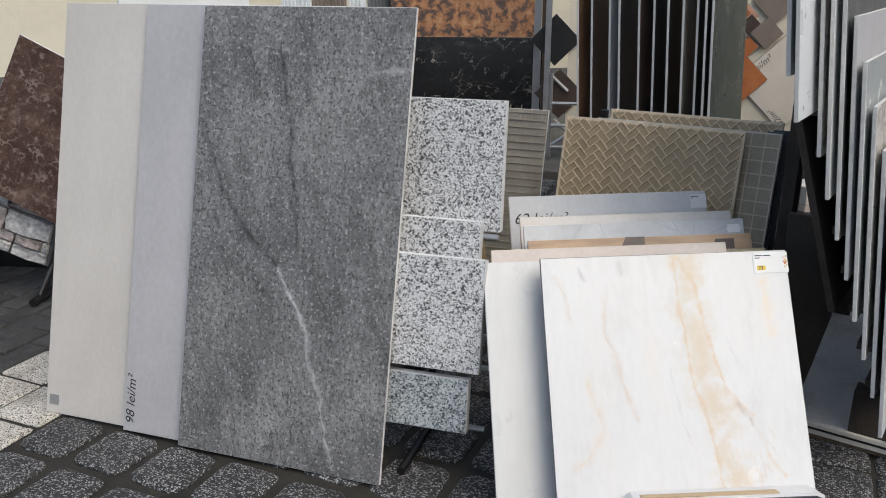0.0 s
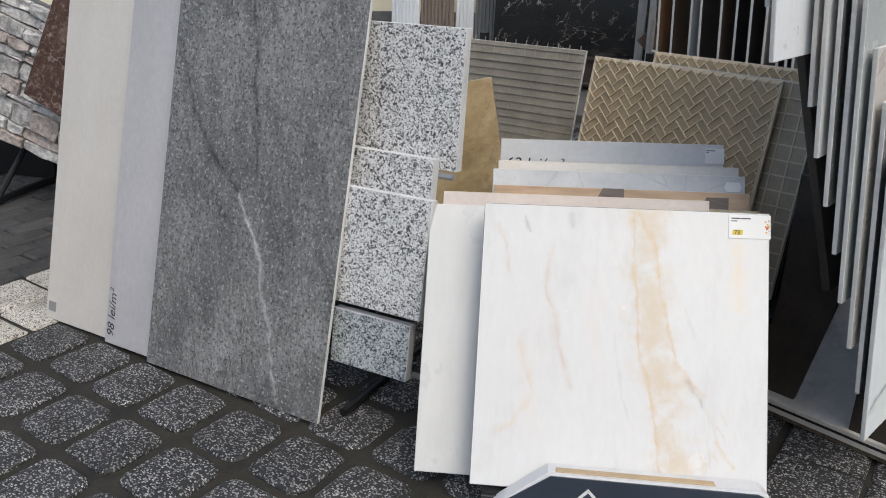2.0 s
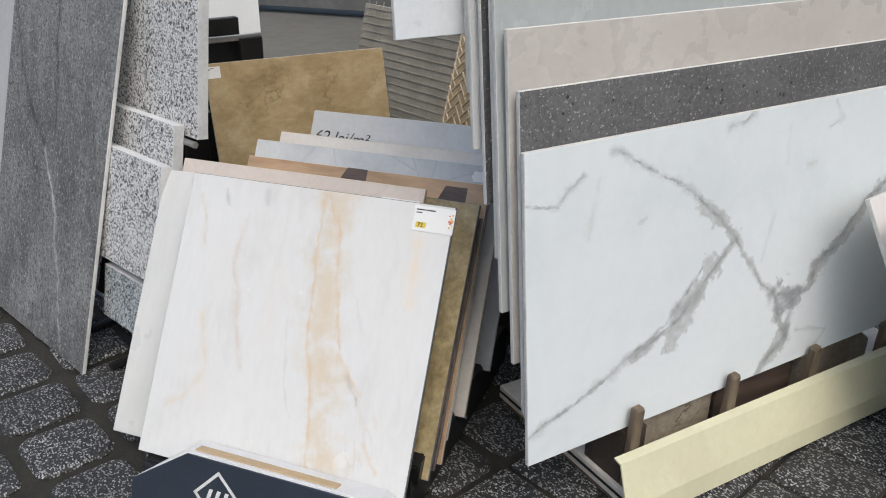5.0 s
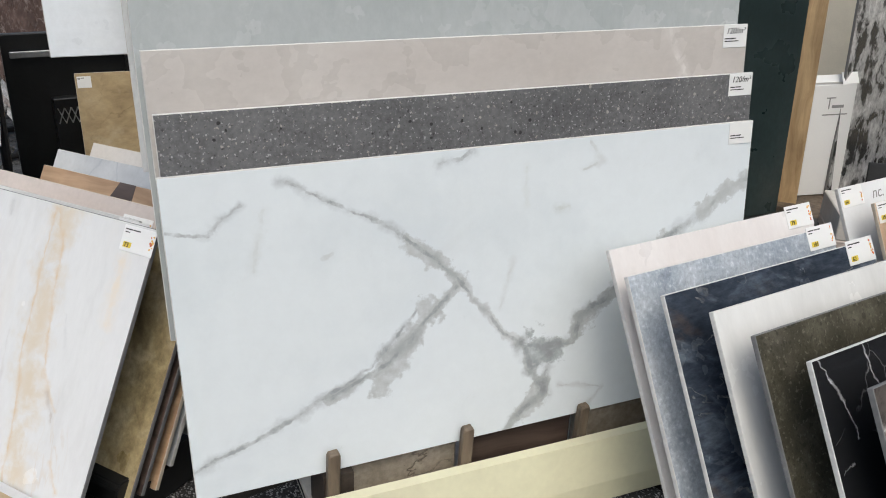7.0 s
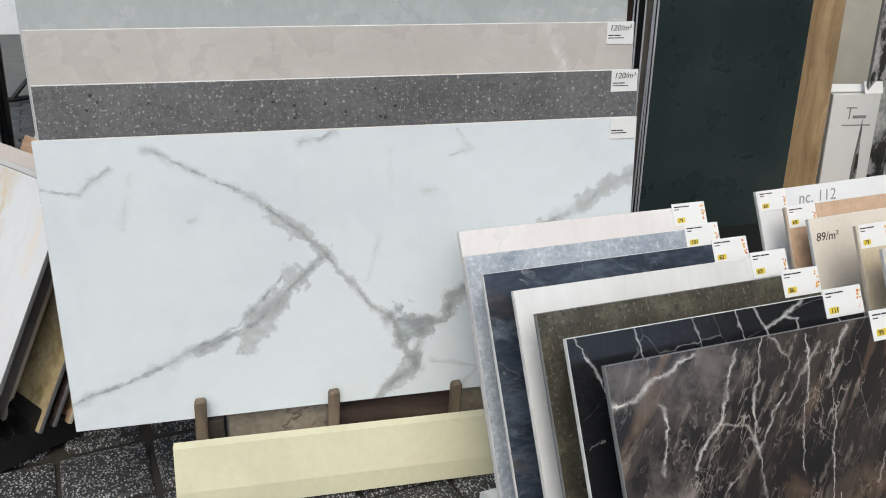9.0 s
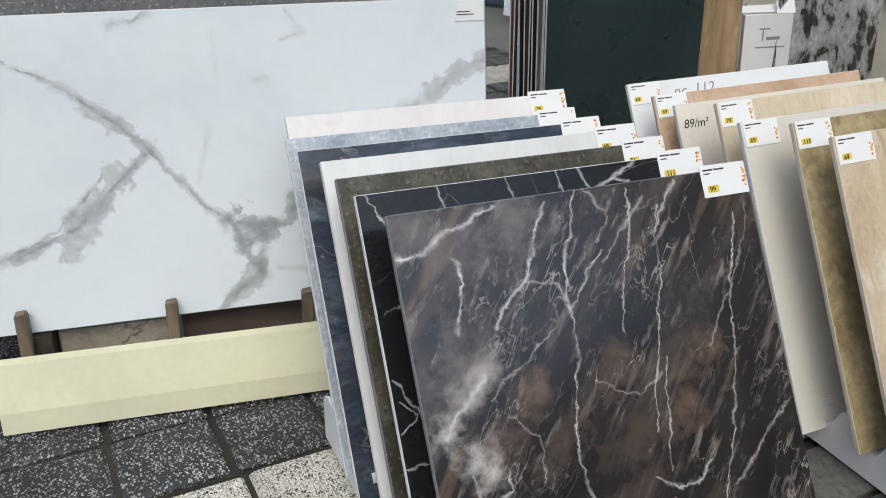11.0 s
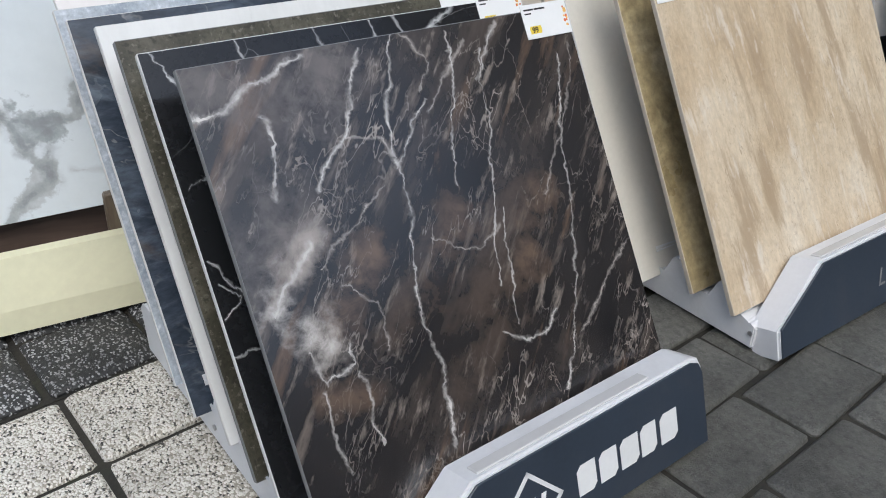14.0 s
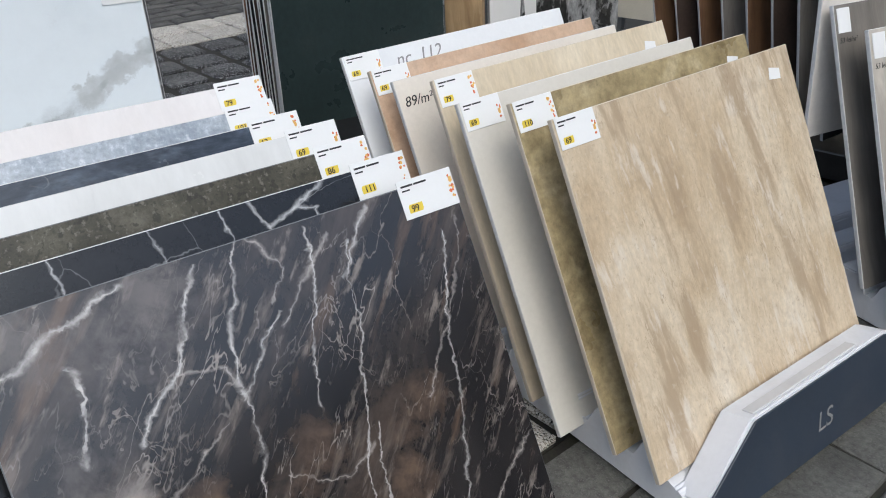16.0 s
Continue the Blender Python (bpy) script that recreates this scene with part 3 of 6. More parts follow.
MARQUINA = stone("black_marble_face", ((0.0, (0.008, 0.009, 0.010)), (1.0, (0.018, 0.018, 0.02))), 4, (1, 1, 1), 6, 0.15, grain=(60, 0.2), shine=0.03, spec=0.5, wobble=0.016,
    veins=((6, 0.005, grey(0.35), 0.6, 0.05, 0.53),),
    lines=(([(0.015, 0.598), (0.019, 0.583), (0.044, 0.535), (0.061, 0.465)], 0.0010, CRACK, 1.0), ([(0.126, 0.598), (0.131, 0.557), (0.15, 0.47)], 0.0011, CRACK, 1.0), ([(0.237, 0.598), (0.245, 0.557), (0.24, 0.48)], 0.0012, CRACK, 1.0),
           ([(0.320, 0.597), (0.326, 0.563), (0.34, 0.52)], 0.0010, CRACK, 1.0), ([(0.362, 0.598), (0.372, 0.562), (0.39, 0.50)], 0.0011, CRACK, 1.0), ([(0.372, 0.562), (0.415, 0.572), (0.474, 0.594)], 0.0017, CRACK, 1.0),
           ([(0.415, 0.572), (0.45, 0.56), (0.44, 0.54)], 0.0013, CRACK, 0.9), ([(0.518, 0.596), (0.524, 0.573), (0.55, 0.52)], 0.0010, CRACK, 1.0),
           ([(0.007, 0.338), (0.037, 0.294), (0.06, 0.24)], 0.0012, CRACK, 1.0), ([(0.011, 0.312), (0.032, 0.292), (0.007, 0.270)], 0.0011, CRACK, 1.0), ([(0.0, 0.222), (0.039, 0.220), (0.09, 0.25)], 0.0008, CRACK, 0.9), ([(0.01, 0.43), (0.04, 0.44)], 0.0008, CRACK, 0.9)))
OLIVE = stone("olive_grey_stone_face", ((0.0, (0.018, 0.017, 0.011)), (0.5, (0.055, 0.05, 0.034)), (1.0, (0.15, 0.14, 0.10))), 9, (1, 1, 1), 11, 0.4, 0.2, grain=(90, 0.4), spec=0.4,
    clouds=((14, 30, (1.2, 1, 0.8), 0.5, 0.75, (0.17, 0.155, 0.12), 0.6),), specks=((90, 0.53, 0.62, (0.018, 0.016, 0.011), 0.75), (120, 0.57, 0.66, (0.20, 0.185, 0.15), 0.6)))
WHITE_VEIN = stone("white_marble_face", ((0.0, (0.60, 0.60, 0.58)), (1.0, (0.78, 0.78, 0.77))), 4, (1.5, 1, 0.5), 6, 0.25, grain=(40, 0.03), veins=((4, 0.014, (0.5, 0.49, 0.47), 0.5, 0.3, 0.52),))
BLUE = stone("dark_blue_stone_face", ((0.0, (0.014, 0.018, 0.026)), (0.45, (0.035, 0.045, 0.064)), (0.75, (0.09, 0.11, 0.14)), (1.0, (0.20, 0.19, 0.18))), 7, (0.6, 1, 1.8), 10, 0.25, grain=(60, 0.3), warp=0.25,
    clouds=((9, -25, (0.6, 1, 1.8), 0.52, 0.75, (0.22, 0.26, 0.31), 0.7), (6, -35, (0.7, 1, 1.6), 0.55, 0.78, (0.16, 0.11, 0.07), 0.6)), ridges=((6, -30, (0.7, 1, 1.5), 0.012, (0.45, 0.44, 0.42), 0.7, 0.48),))
PALE_BLUE = stone("pale_blue_stone_face", ((0.0, (0.22, 0.26, 0.31)), (1.0, (0.58, 0.61, 0.64))), 8, (1, 1, 1), 10, 0.3, grain=(90, 0.25),
    clouds=((10, 20, (1, 1, 1), 0.5, 0.75, (0.14, 0.17, 0.21), 0.6),), specks=((90, 0.58, 0.75, (0.7, 0.71, 0.72), 0.7),))
ROSE_WHITE = stone("rosy_white_marble_face", ((0.0, (0.66, 0.62, 0.60)), (1.0, (0.78, 0.76, 0.75))), 4, (1.5, 1, 0.7), 6, 0.3, grain=(50, 0.03), veins=((4, 0.012, (0.58, 0.5, 0.47), 0.4, 0.3, 0.55),))
TRAVERTINE = stone("travertine_face", ((0.0, (0.33, 0.235, 0.140)), (0.35, (0.50, 0.395, 0.265)), (0.65, (0.60, 0.505, 0.37)), (1.0, (0.67, 0.60, 0.49))), 5, (1.5, 1, 0.7), 12, 0.38, 0.25, grain=(90, 0.12),
    warp=0.3, clouds=((8, 6, (2.2, 1, 0.4), 0.50, 0.62, (0.36, 0.27, 0.175), 0.8), (17, 4, (1.8, 1, 0.45), 0.55, 0.66, (0.66, 0.60, 0.51), 0.75)), ridges=((11, 6, (2.0, 1, 0.45), 0.010, (0.30, 0.22, 0.14), 0.75, 0.46), (24, 0, (1.8, 1, 0.45), 0.012, (0.33, 0.25, 0.16), 0.7, 0.48)),
    specks=((40, 0.54, 0.70, (0.44, 0.35, 0.25), 0.45), (110, 0.60, 0.68, (0.36, 0.28, 0.20), 0.45), (65, 0.60, 0.70, (0.62, 0.56, 0.47), 0.3)))
GOLDEN = stone("golden_brown_stone_face", ((0.0, (0.13, 0.095, 0.045)), (0.5, (0.36, 0.29, 0.16)), (1.0, (0.58, 0.50, 0.34))), 7, (1, 1, 1), 11, 0.3, grain=(60, 0.25), warp=0.3,
    clouds=((12, 20, (1.2, 1, 0.8), 0.52, 0.72, (0.08, 0.055, 0.025), 0.7),))
IVORY = stone("ivory_face", ((0.0, (0.58, 0.55, 0.48)), (1.0, (0.66, 0.63, 0.57))), 4, (1, 1, 1), 5, 0.35, grain=(90, 0.03))
SAND = stone("sand_beige_stone_face", ((0.0, (0.52, 0.43, 0.29)), (1.0, (0.72, 0.64, 0.50))), 5, (2, 1, 0.6), 8, 0.35, grain=(60, 0.1), warp=0.2)
CREAM_TILE = stone("cream_tile_face", ((0.0, (0.64, 0.58, 0.50)), (1.0, (0.73, 0.68, 0.60))), 4, (1, 1, 1), 5, 0.35, grain=(90, 0.04))
OCHRE = stone("ochre_stone_face", ((0.0, (0.40, 0.25, 0.15)), (1.0, (0.64, 0.48, 0.35))), 5, (1, 1, 1), 8, 0.35, grain=(60, 0.12), warp=0.25)
WHITE_GLOSS = stone("white_gloss_face", ((0.0, (0.70, 0.71, 0.72)), (1.0, (0.78, 0.79, 0.80))), 4, (1, 1, 1), 5, 0.2, grain=(90, 0.02))
HONEY = stone("honey_marble_face", ((0.0, (0.20, 0.14, 0.07)), (0.45, (0.38, 0.285, 0.155)), (1.0, (0.52, 0.42, 0.26))), 6.5, (0.7, 1, 1.3), 9, 0.4, grain=(60, 0.12), warp=0.35,
    ridges=((6, 40, (0.8, 1, 1.3), 0.016, (0.18, 0.12, 0.06), 0.6, 0.46),), clouds=((9, 30, (1, 1, 1), 0.52, 0.7, (0.55, 0.46, 0.31), 0.6),))
PORTORO = stone("black_gold_marble_face", ((0.0, grey(0.008)), (0.7, grey(0.016)), (1.0, (0.06, 0.055, 0.05))), 3, (0.6, 1, 1.6), 9, 0.15, grain=(60, 0.3), warp=0.3, spec=0.2, ridges=((7, 60, (0.8, 1, 1.4), 0.014, (0.40, 0.36, 0.32), 0.8, 0.48),), veins=((3.5, 0.014, (0.35, 0.30, 0.26), 0.7, 0.4, 0.52),))
RUST = stone("orange_brown_granite_face", ((0.0, (0.03, 0.02, 0.015)), (0.38, (0.09, 0.05, 0.03)), (0.5, (0.30, 0.13, 0.05)), (1.0, (0.46, 0.24, 0.10))), 14, (1, 1, 1), 7, 0.25, grain=(60, 0.25), warp=0.1)
BROWN_MARBLE = stone("reddish_brown_marble_face", ((0.0, (0.045, 0.026, 0.02)), (0.6, (0.095, 0.055, 0.043)), (1.0, (0.2, 0.13, 0.11))), 8, (1, 1, 1), 10, 0.25, grain=(60, 0.3),
    specks=((45, 0.56, 0.7, (0.30, 0.23, 0.20), 0.75),), ridges=((14, 30, (1, 1, 1), 0.03, (0.34, 0.27, 0.24), 0.7, 0.42),))
GREEN = stone("dark_green_slab_face", ((0.0, (0.012, 0.02, 0.02)), (0.6, (0.022, 0.034, 0.034)), (1.0, (0.045, 0.055, 0.052))), 3, (1, 1, 0.7), 9, 0.3, grain=(60, 0.2),
    clouds=((7, 0, (1.4, 1, 0.8), 0.66, 0.78, (0.12, 0.05, 0.025), 0.7),))
MARBLE_BW = stone("black_white_marble_face", ((0.0, grey(0.015)), (0.40, grey(0.04)), (0.50, grey(0.35)), (1.0, grey(0.72))), 9, (1.2, 1, 0.8), 12, 0.25, grain=(50, 0.3), warp=0.12)
TERRACOTTA = stone("terracotta_face", ((0.0, (0.30, 0.085, 0.025)), (1.0, (0.52, 0.19, 0.07))), 7, (1, 1, 1), 8, 0.4, grain=(80, 0.15))
SALMON = plain("salmon_tile_face", (0.52, 0.28, 0.18), 0.5, var=0.15)
TAUPE = plain("taupe_tile_face", (0.20, 0.16, 0.13), 0.5, var=0.15)
BLACK_TILE = plain("black_tile_face", grey(0.018), 0.35, var=0.25)
DARK_BROWN_TILE = plain("dark_brown_tile_face", (0.06, 0.04, 0.03), 0.45, var=0.3)
CARAMEL_TILE = wood("caramel_wood_look_face", (0.10, 0.05, 0.025), (0.22, 0.12, 0.06), "z", 0.45, False)
OAK_TILE = wood("oak_wood_look_face", (0.34, 0.21, 0.12), (0.55, 0.38, 0.24), "x", 0.4, False)
WALNUT_TILE = wood("walnut_wood_look_face", (0.05, 0.035, 0.03), (0.14, 0.10, 0.08), "x", 0.4, False)
GREIGE_TILE = wood("greige_wood_look_face", (0.13, 0.115, 0.10), (0.24, 0.22, 0.19), "z", 0.45, False)
ASH_TILE = wood("ash_wood_look_face", (0.30, 0.27, 0.23), (0.50, 0.46, 0.40), "z", 0.45, False)
TAN = plain("tan_relief_glaze", (0.42, 0.325, 0.195), 0.5, var=0.14)
TAN_LINE = plain("tan_relief_ridge", (0.72, 0.60, 0.42), 0.5, var=0.12)
TAUPE_RELIEF = plain("taupe_relief_glaze", (0.26, 0.235, 0.19), 0.4, var=0.25)
GRID_FIELD = plain("grey_tan_relief_glaze", (0.42, 0.36, 0.26), 0.5, var=0.2)
GRID_LINE = plain("grey_tan_relief_ridge", (0.66, 0.58, 0.45), 0.5, var=0.15)
TAUPE_LINE = plain("taupe_relief_ridge", (0.33, 0.30, 0.25), 0.45, var=0.2)
POST_WOOD = wood("weathered_pine", (0.26, 0.165, 0.08), (0.50, 0.36, 0.20))
STAKE_WOOD = wood("grey_worn_wood", (0.065, 0.047, 0.032), (0.19, 0.145, 0.10))
DARK_PLY = plain("dark_stained_plywood", (0.050, 0.038, 0.029), 0.65, var=0.35, bump=0.2)
WHITE_PAINT = plain("white_powder_coat", (0.66, 0.66, 0.67), 0.35, var=0.04, dirt=((0.4, 0.38, 0.34), 0.25))
NAVY = plain("navy_blue_panel", (0.030, 0.040, 0.058), 0.4, var=0.12, dirt=((0.08, 0.08, 0.085), 0.25))
YELLOW = plain("pale_yellow_painted_board", (0.66, 0.64, 0.45), 0.4, var=0.05, dirt=((0.55, 0.5, 0.36), 0.35), scale=5)
DIRTY_WHITE = plain("stained_white_board", (0.64, 0.60, 0.53), 0.55, var=0.15, dirt=((0.14, 0.11, 0.075), 0.65), scale=4, bump=0.15)
BLACK_EDGE = plain("black_edge_trim", grey(0.012), 0.5, var=0.3)
BLACK_STEEL = plain("black_painted_steel", grey(0.013), 0.4, 0.2, var=0.3)
GREY_STEEL = plain("galvanised_steel", grey(0.42), 0.4, 0.85, var=0.15)
CARD = plain("white_card", (0.78, 0.78, 0.77), 0.5, var=0.02)
CARD_YELLOW = plain("yellow_card_print", (0.72, 0.55, 0.06), 0.5, var=0.03)
CARD_RED = plain("red_card_print", (0.62, 0.16, 0.06), 0.5, var=0.05)
CARD_ORANGE = plain("orange_card_print", (0.75, 0.45, 0.12), 0.5, var=0.05)
INK = plain("black_ink", grey(0.02), 0.5, var=0.1)
GREY_INK = plain("grey_ink", grey(0.25), 0.5, var=0.1)
LOGO_WHITE = plain("white_sign_print", grey(0.72), 0.45, var=0.04)
CHALK = plain("faint_chalk", grey(0.22), 0.8, var=0.2)
STRIP = plain("clear_plastic_strip", (0.55, 0.54, 0.53), 0.2, var=0.04)
STRIP_TAN = plain("tan_wooden_strip", (0.46, 0.34, 0.20), 0.5, var=0.12)
BLUE_SIGN = plain("blue_sign_print", (0.03, 0.22, 0.55), 0.4, var=0.04)
WALL_PAINT = plain("cream_wall_render", (0.72, 0.66, 0.52), 0.8, var=0.05, bump=0.3, dirt=((0.5, 0.46, 0.38), 0.3), scale=3)
WALL_GREY = plain("grey_brown_wall_render", (0.14, 0.125, 0.11), 0.8, var=0.12, bump=0.3, scale=3)
STONE_VENEER = stone("rough_stone_veneer", ((0.0, (0.20, 0.19, 0.185)), (0.4, (0.42, 0.405, 0.39)), (1.0, (0.68, 0.67, 0.66))), 11, (1, 1, 1), 12, 0.75, 0.9, grain=(50, 0.45), jitter=True,
    clouds=((14, 30, (1, 1, 1), 0.52, 0.66, (0.16, 0.14, 0.135), 0.7),))
STONE_PINK = stone("pinkish_stone_veneer", ((0.0, (0.22, 0.175, 0.155)), (1.0, (0.56, 0.50, 0.47))), 11, (1, 1, 1), 12, 0.75, 0.9, grain=(50, 0.45), jitter=True)
MORTAR = plain("grey_mortar", grey(0.12), 0.85, var=0.25, bump=0.5)
SOIL = plain("damp_joint_soil", (0.022, 0.019, 0.014), 0.75, var=0.5, scale=14, bump=0.8, dirt=((0.035, 0.04, 0.015), 0.5))
DARK_PAVER = aggregate("dark_washed_aggregate", grey(0.03), (grey(0.22), grey(0.58)), 0.44, 190, 0.4)
LIGHT_PAVER = washed("light_washed_aggregate", (0.30, 0.27, 0.22), ((0.58, 0.55, 0.49), (0.76, 0.73, 0.67)), (0.035, 0.033, 0.03), 0.15)
CONCRETE_PAVER = aggregate("grey_concrete", (0.115, 0.112, 0.098), ((0.085, 0.083, 0.073), (0.165, 0.162, 0.148)), 0.55, 330, 0.45)
BRICK_PAVER = aggregate("dark_grey_concrete", (0.07, 0.068, 0.066), ((0.06, 0.06, 0.06), (0.12, 0.115, 0.11)), 0.45, 260, 0.4)
ASPHALT = plain("distant_grey_paving", (0.11, 0.108, 0.10), 0.85, var=0.2, scale=0.6, bump=0.2)


# ---- ground and pavements ----
ground = thing("ground", box(-200, 200, -200, 200, -0.4, -0.07), ASPHALT, pose(0, 0, 0), "grey paved yard reaching into the distance", "ground", kind="structure")

LAY = -21.3  # the way the courses run
PU, PV = Vector((math.cos(radians(LAY)), math.sin(radians(LAY)))), Vector((-math.sin(radians(LAY)), math.cos(radians(LAY))))
S0, R0 = PU.dot(Vector((1.738, 2.257))), PV.dot(Vector((1.738, 2.257)))


def on_ground(s, r, z=0.0):
    p = PU * s + PV * r
    return pose(p.x, p.y, z, 0, 0, LAY)


def paver_mesh(name, w, h, material, seed, joint=0.009, round_=0.016):
    """One worn paver: a rounded, slightly uneven outline, a softened rim, a nearly flat top."""
    rnd = random.Random(seed)
    hw, hh = w / 2 - joint, h / 2 - joint
    outline = []
    for cx, cy, a0 in ((hw, hh, 0), (-hw, hh, 90), (-hw, -hh, 180), (hw, -hh, 270)):
        for a in (0, 45, 90):
            x = cx - math.copysign(round_, cx) + round_ * math.cos(radians(a0 + a))
            y = cy - math.copysign(round_, cy) + round_ * math.sin(radians(a0 + a))
            outline.append((x + rnd.uniform(-0.0025, 0.0025), y + rnd.uniform(-0.0025, 0.0025)))
    bm = bmesh.new()
    rings = [[bm.verts.new((x * k, y * k, z)) for x, y in outline] for k, z in ((1.0, -0.05), (1.0, -0.008), (1 - 0.007 / max(hw, hh), -0.002), (1 - 0.022 / max(hw, hh), 0.0))]
    n = len(outline)
    for a, b in zip(rings, rings[1:]):
        for i in range(n):
            bm.faces.new((a[i], a[(i + 1) % n], b[(i + 1) % n], b[i]))
    bm.faces.new(rings[-1])
    return finish(bm, name, material)


def pavement(name, s0, s1, r0, r1, label):
    bm = box(0, s1 - s0, 0, r1 - r0, -0.069, -0.013)
    return thing(name, bm, SOIL, on_ground(s0, r0), label, "pavement", kind="structure")


# ---- tiles, labels ----
def slab_mesh(w, h, t, face, body, bevel=0.0012):
    bm = box(0, w, 0, t, 0, h, bevel)
    for f in bm.faces:
        f.material_index = 0 if f.normal.y < -0.9 else 1
    return finish(bm, "tile", face, body)


def tile(name, w, h, t, face, body, m, label, category="tile", group=""):
    ob = new(name, slab_mesh(w, h, t, face, body))
    ob.matrix_world = m
    return tagged(ob, label, category, group)


def price_label(parent, x, z, price="", w=0.098, h=0.056, tilt=0.0, flower=True, front=-0.0016, low=0.0):
    """A printed card stuck on a tile's face: bars for the small print, the price on a yellow patch, a red and orange motif."""
    m = pose(x, front, z, 0, tilt, 0)
    card = part("price_label", box(0, w, 0, 0.0013, 0, h, 0.0004), CARD, parent, "white printed price card", m)
    bm = box(w * 0.06, w * 0.27, -0.0003, 0.0002, h * (0.82 - low), h * (0.87 - low))
    box(w * 0.29, w * 0.52, -0.0003, 0.0002, h * (0.82 - low), h * (0.87 - low), bm=bm)
    box(w * 0.06, w * (0.20 + low), -0.0003, 0.0002, h * (0.71 - low), h * (0.75 - low), bm=bm)
    part("small_print", bm, INK, card)
    if price:
        part("price_patch", prism([(w * 0.09, h * 0.14), (w * 0.32, h * 0.14), (w * 0.34, h * 0.2), (w * 0.34, h * 0.36), (w * 0.11, h * 0.36), (w * 0.09, h * 0.31)], -0.0003, 0.0002), CARD_YELLOW, card, "yellow price patch")
        part("price", letters(price, h * 0.24, bold=h * 0.003, mat=INK), INK, card, "", pose(w * 0.13, -0.0006, h * 0.165))
    if flower:
        rnd = random.Random(price)
        for k, mat in enumerate((CARD_RED, CARD_ORANGE)):
            bm = bmesh.new()
            for _ in range(5):
                cx, cz, r = w * rnd.uniform(0.87, 0.96), h * rnd.uniform(0.2, 0.85), h * rnd.uniform(0.03, 0.07)
                prism([(cx + r * math.cos(a) * rnd.uniform(0.6, 1.1), cz + r * math.sin(a) * rnd.uniform(0.6, 1.1)) for a in np.linspace(0, 2 * math.pi, 7)[:-1]], -0.0003 - 0.0001 * k, 0.0002, bm=bm)
            part("motif", bm, mat, card)
    return card


def handwriting(parent, text, x, z, size, ry=0.0, mat=INK, front=-0.0006):
    me = letters(text, size, "handwriting", 0.25, mat=mat)
    return part("handwriting", me, None, parent, "handwritten price in black marker", pose(x, front, z, 0, ry, 0))


